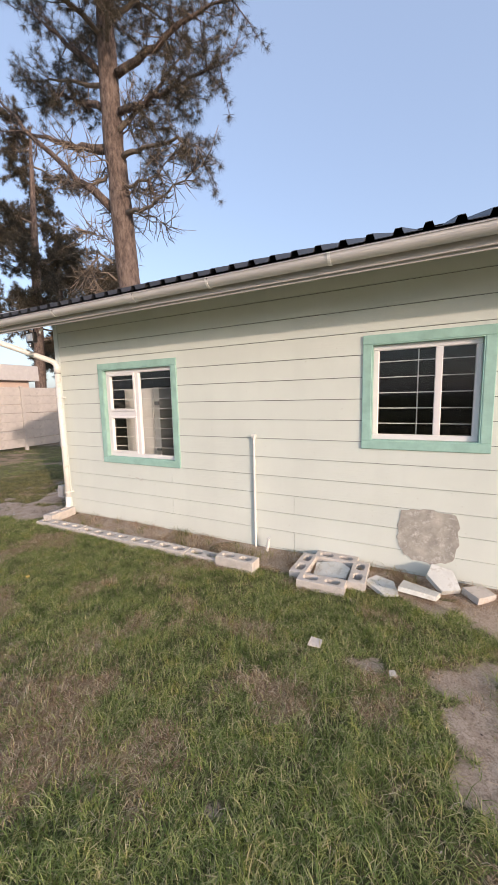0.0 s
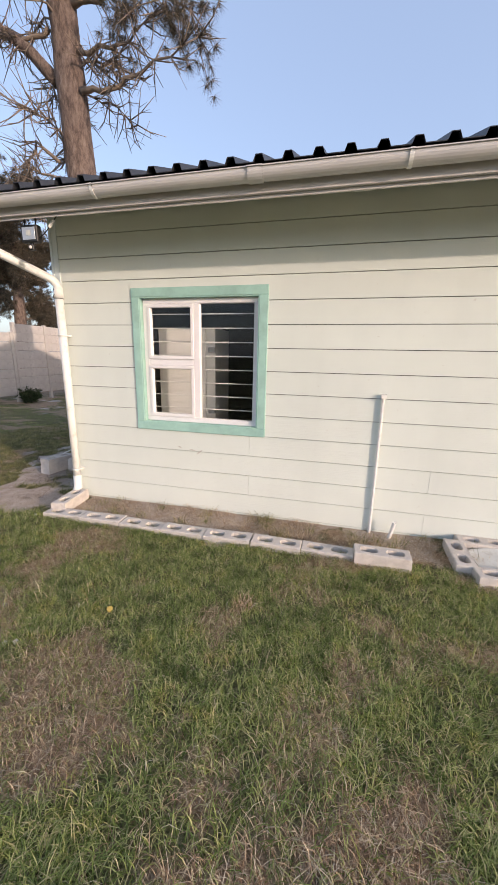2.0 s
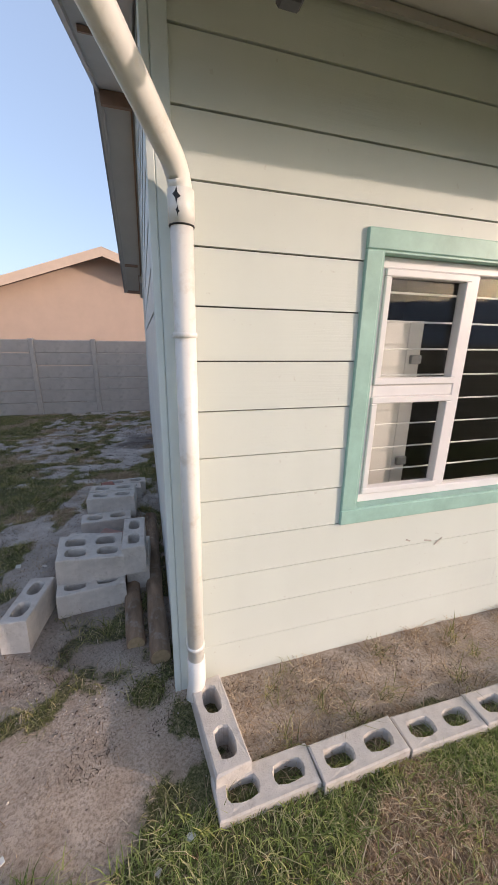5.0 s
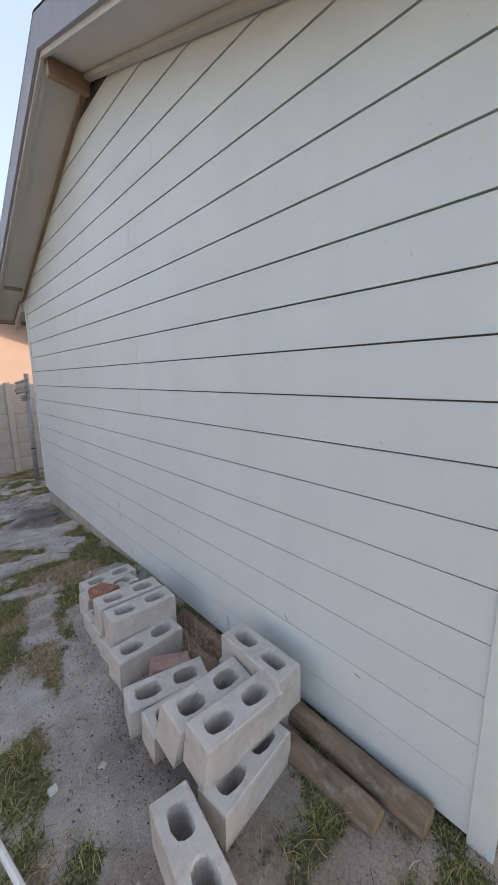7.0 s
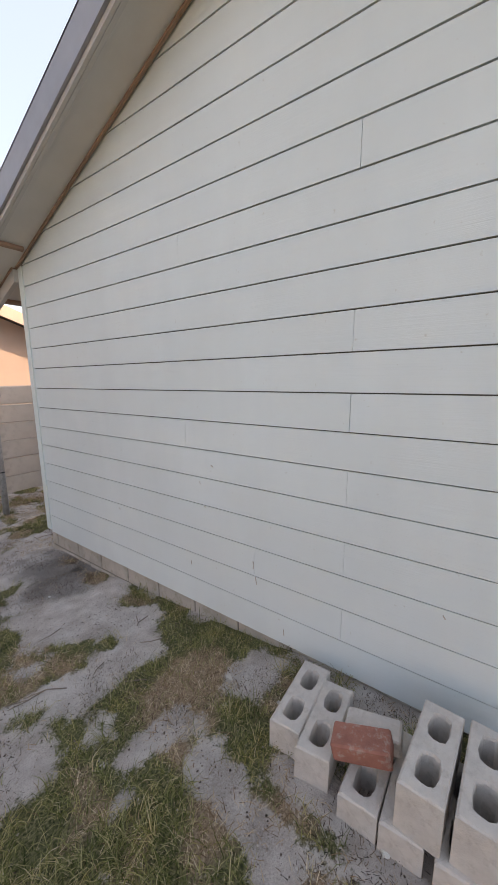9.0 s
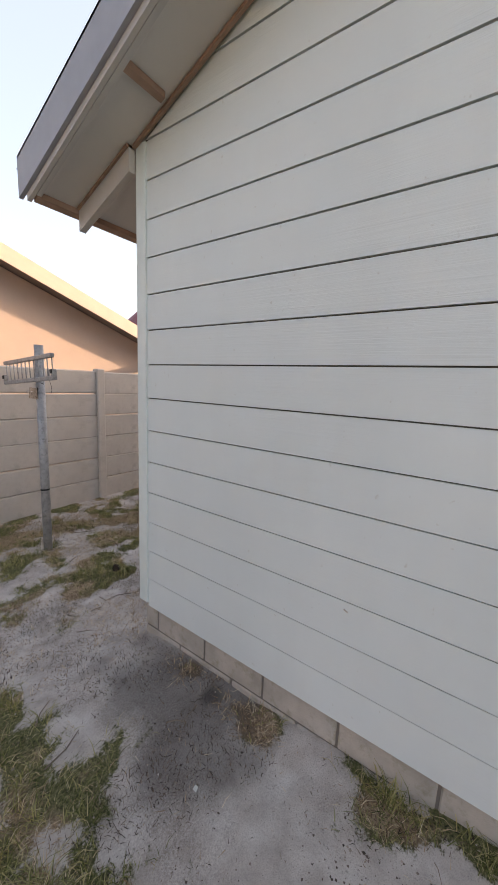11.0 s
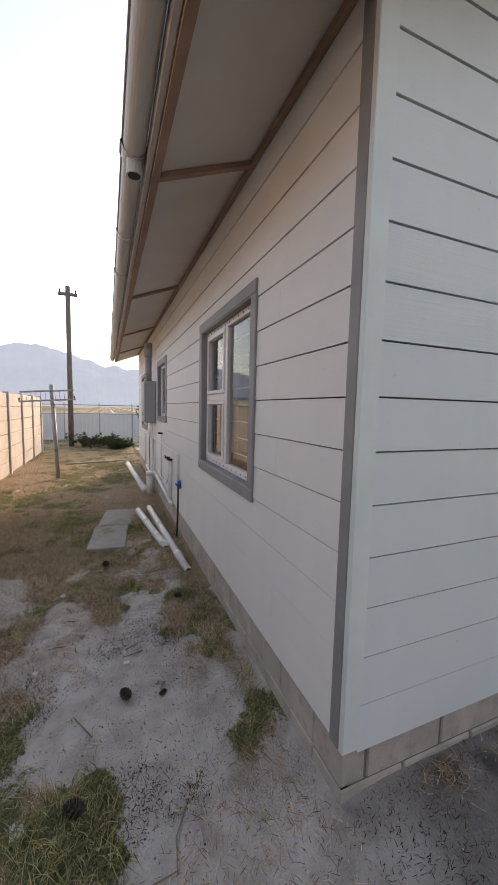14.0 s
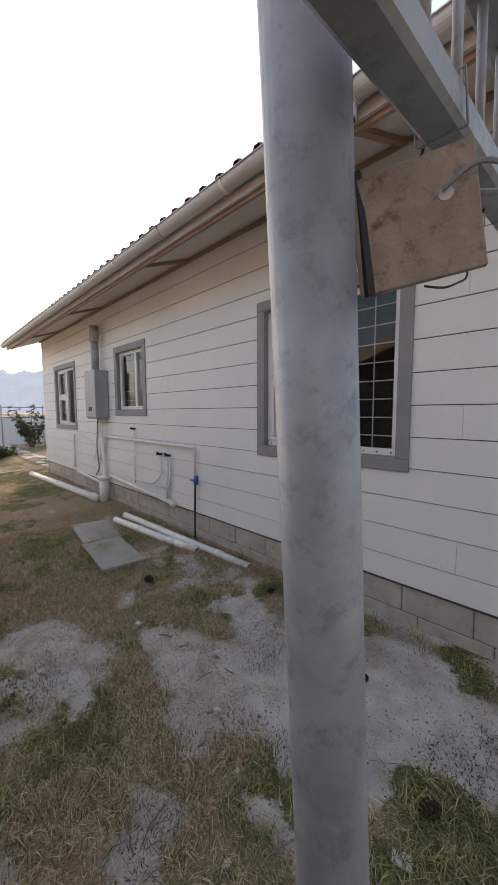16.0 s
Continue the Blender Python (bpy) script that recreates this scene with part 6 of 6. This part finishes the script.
def scatter(rng, zones, keep):
    out = []
    for x0, x1, y0, y1, per in zones:
        k = int((x1 - x0) * (y1 - y0) * per)
        q = np.column_stack([rng.uniform(x0, x1, k), rng.uniform(y0, y1, k)])
        q = q[outside_house(q)]
        out.append(q[rng.rand(len(q)) < keep(q[:, 0], q[:, 1])])
    return np.concatenate(out)


M_GRASS = leaf_mat("grass_blades", [(0.0, (0.10, 0.14, 0.04)), (0.35, (0.255, 0.33, 0.10)), (0.64, (0.42, 0.48, 0.18)), (0.82, (0.56, 0.54, 0.27)), (1.0, (0.64, 0.56, 0.36))], 0.75)
M_THIN = leaf_mat("yard_grass_blades", [(0.0, (0.09, 0.105, 0.035)), (0.45, (0.27, 0.28, 0.11)), (0.75, (0.46, 0.42, 0.20)), (1.0, (0.66, 0.55, 0.36))], 0.7)
M_STRAW = leaf_mat("dry_straw", [(0.0, (0.16, 0.10, 0.06)), (0.4, (0.44, 0.30, 0.19)), (0.75, (0.68, 0.52, 0.35)), (1.0, (0.82, 0.71, 0.53))])
M_LITTER = leaf_mat("dark_litter", [(0.0, (0.03, 0.022, 0.018)), (0.5, (0.09, 0.06, 0.045)), (0.85, (0.20, 0.14, 0.10)), (1.0, (0.42, 0.33, 0.25))])
gr = np.random.RandomState(3)
clumpy = lambda x, y: 0.35 + 0.65 * smooth01(fbm(x, y, 0.16, 44, 3), 0.36, 0.58)
grassy = lambda x, y: np.clip(1.0 - bare(x, y) * 1.1, 0, 1) * (1 - 0.7 * dry(x, y)) * (1 - np.clip(1.2 * dark_soil(x, y), 0, 1)) * clumpy(x, y)
lawn = scatter(gr, [(-2.5, 5.6, -2.9, -0.5, 19000), (-5.5, -3.4, -0.5, 3.4, 2200), (-8.2, -3.4, 3.4, 9.0, 900), (-6.5, -2.5, -2.9, -0.5, 1500)], grassy)
blades("lawn_grass", lawn, 0.022, 0.062, 0.0034, (0.4, 1.8), M_GRASS, "short green lawn grass with dry blades", gr)
back_g = scatter(gr, [(-3.4, -0.02, -0.5, 8.3, 8500), (-0.02, 4.6, 5.66, 8.4, 10000), (4.6, 16.0, 5.66, 8.4, 2200)], grassy)
blades("yard_grass", back_g, 0.020, 0.062, 0.0032, (0.5, 1.9), M_THIN, "patchy thin grass on the sandy yard", gr)


def tufts_at(centres, per, spread, rng):
    """Points crowded round tuft centres."""
    c = np.repeat(centres, per, 0)
    q = c + rng.normal(size=c.shape) * spread
    return q[outside_house(q)]


tl = scatter(gr, [(-1.5, 5.4, -2.7, -0.55, 75)], lambda x, y: (1 - bare(x, y)) * (1 - dry(x, y)))
blades("lawn_tufts", tufts_at(tl, 22, 0.03, gr), 0.035, 0.085, 0.0036, (0.6, 1.9), M_GRASS, "longer tufts of green grass in the lawn", gr)
ty = scatter(gr, [(-2.6, -0.1, 0.2, 8.0, 26), (0.0, 4.2, 5.66, 8.2, 34)], lambda x, y: (1 - bare(x, y)) * (1 - dry(x, y)))
blades("yard_tufts", tufts_at(ty, 24, 0.020, gr), 0.03, 0.095, 0.0032, (0.5, 1.9), M_THIN, "straggling tufts of grass on the sand", gr)
foot = np.column_stack([gr.uniform(-0.10, -0.03, 10), gr.uniform(2.2, 4.2, 10)])
foot = np.concatenate([foot, np.column_stack([gr.uniform(0.2, 4.0, 12), gr.uniform(5.68, 5.78, 12)]), np.column_stack([gr.uniform(0.3, 5.2, 34), gr.uniform(-0.38, -0.05, 34)])])
blades("wall_foot_weeds", tufts_at(foot, 30, 0.028, gr), 0.04, 0.12, 0.0034, (0.4, 1.6), M_THIN, "weeds and grass along the foot of the walls", gr)
strawy = lambda x, y: 0.012 + 0.9 * dry(x, y) * (1 - 0.5 * bare(x, y))
dead = scatter(gr, [(-2.0, 5.4, -2.9, -0.45, 14000), (-2.4, -0.02, -0.4, 8.0, 2600), (-0.02, 4.6, 5.66, 8.2, 4500)], lambda x, y: (0.06 + 0.8 * dry(x, y)) * (1 - 0.9 * bare(x, y)))
blades("dead_grass", dead, 0.018, 0.055, 0.0030, (0.6, 2.2), M_STRAW, "dead straw-coloured grass standing in the turf", gr)
straw = scatter(gr, [(-2.5, 5.4, -2.9, -0.5, 4200), (0.0, 5.4, -0.5, -0.05, 11000), (-3.2, -0.02, -0.5, 8.3, 5000), (-0.02, 5.2, 5.66, 8.4, 11000), (5.2, 15.0, 5.66, 8.4, 2200)], strawy)
blades("dry_litter", straw, 0.02, 0.080, 0.0028, (0.5, 1.5), M_STRAW, "brown pine needles and straw on the ground", gr, flat=True)
heap = np.array([(-0.2, 1.5)]) + gr.normal(size=(420, 2)) * np.array([0.05, 0.10])
heap = heap[outside_house(heap)]
blades("needle_heap", heap, 0.06, 0.17, 0.0028, (0.3, 1.5), M_STRAW, "heap of orange-brown pine needles caught behind the blocks", gr)
withered = np.concatenate([tufts_at(np.array([(2.15, -1.29), (2.18, -1.25)]), 45, 0.018, gr), tufts_at(np.array([(2.40, -1.16), (0.98, -1.52), (1.25, -1.45)]), 20, 0.03, gr)])
blades("withered_tufts", withered, 0.05, 0.13, 0.0034, (0.3, 1.5), M_STRAW, "withered straw-coloured tufts in the lawn", gr)
bed = np.column_stack([gr.uniform(0.25, 5.2, 60), gr.uniform(-0.38, -0.04, 60)])
blades("bed_straw", tufts_at(bed, 34, 0.035, gr), 0.03, 0.085, 0.0028, (0.9, 2.4), M_STRAW, "orange-brown needles heaped in the bed by the wall", gr)
dusty = lambda x, y: 0.03 + 0.97 * smooth01(fbm(x, y, 0.34, 61, 4), 0.50, 0.64)
lit = scatter(gr, [(-2.4, -0.02, -0.3, 8.0, 4500), (-0.02, 4.4, 5.66, 8.2, 6500), (0.2, 3.2, 5.66, 6.15, 9000), (0.0, 5.4, -0.5, -0.05, 4500)], dusty)
blades("needle_litter", lit, 0.008, 0.034, 0.0030, (0.5, 1.5), M_LITTER, "dark decayed needles strewn over the sand", gr, flat=True)


def clods(name, pts, smin, smax, mat, label, rng):
    """Many little lumps, each a squashed octahedron."""
    k = len(pts)
    z = ground_z(pts[:, 0], pts[:, 1])
    s = smin + (smax - smin) * rng.rand(k) ** 3
    o = np.array([(1, 0, 0), (0, 1, 0), (-1, 0, 0), (0, -1, 0), (0, 0, 0.8), (0, 0, -0.5)])
    v = o[None] * s[:, None, None] * rng.uniform(0.6, 1.3, (k, 6, 3))
    a = rng.uniform(0, 6.28, k)
    c, sn = np.cos(a)[:, None], np.sin(a)[:, None]
    v = np.stack([v[..., 0] * c - v[..., 1] * sn, v[..., 0] * sn + v[..., 1] * c, v[..., 2]], -1)
    v = v + np.column_stack([pts, z + s * 0.2])[:, None, :]
    f = np.array([(0, 1, 4), (1, 2, 4), (2, 3, 4), (3, 0, 4), (1, 0, 5), (2, 1, 5), (3, 2, 5), (0, 3, 5)])
    faces = (f[None] + (np.arange(k) * 6)[:, None, None]).reshape(-1, 3)
    return tagged(mesh_ob(name, v.reshape(-1, 3).tolist(), faces.tolist(), mat), label, "debris", kind="stuff")


def crumb_mat():
    m, n, l, p = shade("crumbs", 0.95, 0, 0.1)
    g = n.new("ShaderNodeNewGeometry")
    l.new(ramp(n, l, g.outputs["Random Per Island"], [(0.0, (0.06, 0.045, 0.035)), (0.35, (0.16, 0.12, 0.10)), (0.65, (0.42, 0.35, 0.30)), (1.0, (0.60, 0.55, 0.50))]), p.inputs["Base Color"])
    return m


cl = scatter(gr, [(0.0, 5.4, -0.45, -0.04, 2500), (-2.2, 5.4, -2.4, -0.05, 500), (-1.2, 0.1, -1.2, 0.2, 2500), (-2.4, -0.02, -0.3, 7.5, 3200), (-0.02, 4.2, 5.66, 8.0, 5200)], lambda x, y: 0.04 + 0.9 * bare(x, y) * (0.04 + 0.96 * smooth01(fbm(x, y, 0.4, 51, 4), 0.50, 0.64)))
clods("soil_crumbs", cl, 0.0014, 0.0065, crumb_mat(), "loose crumbs of soil and bark on the ground", gr)
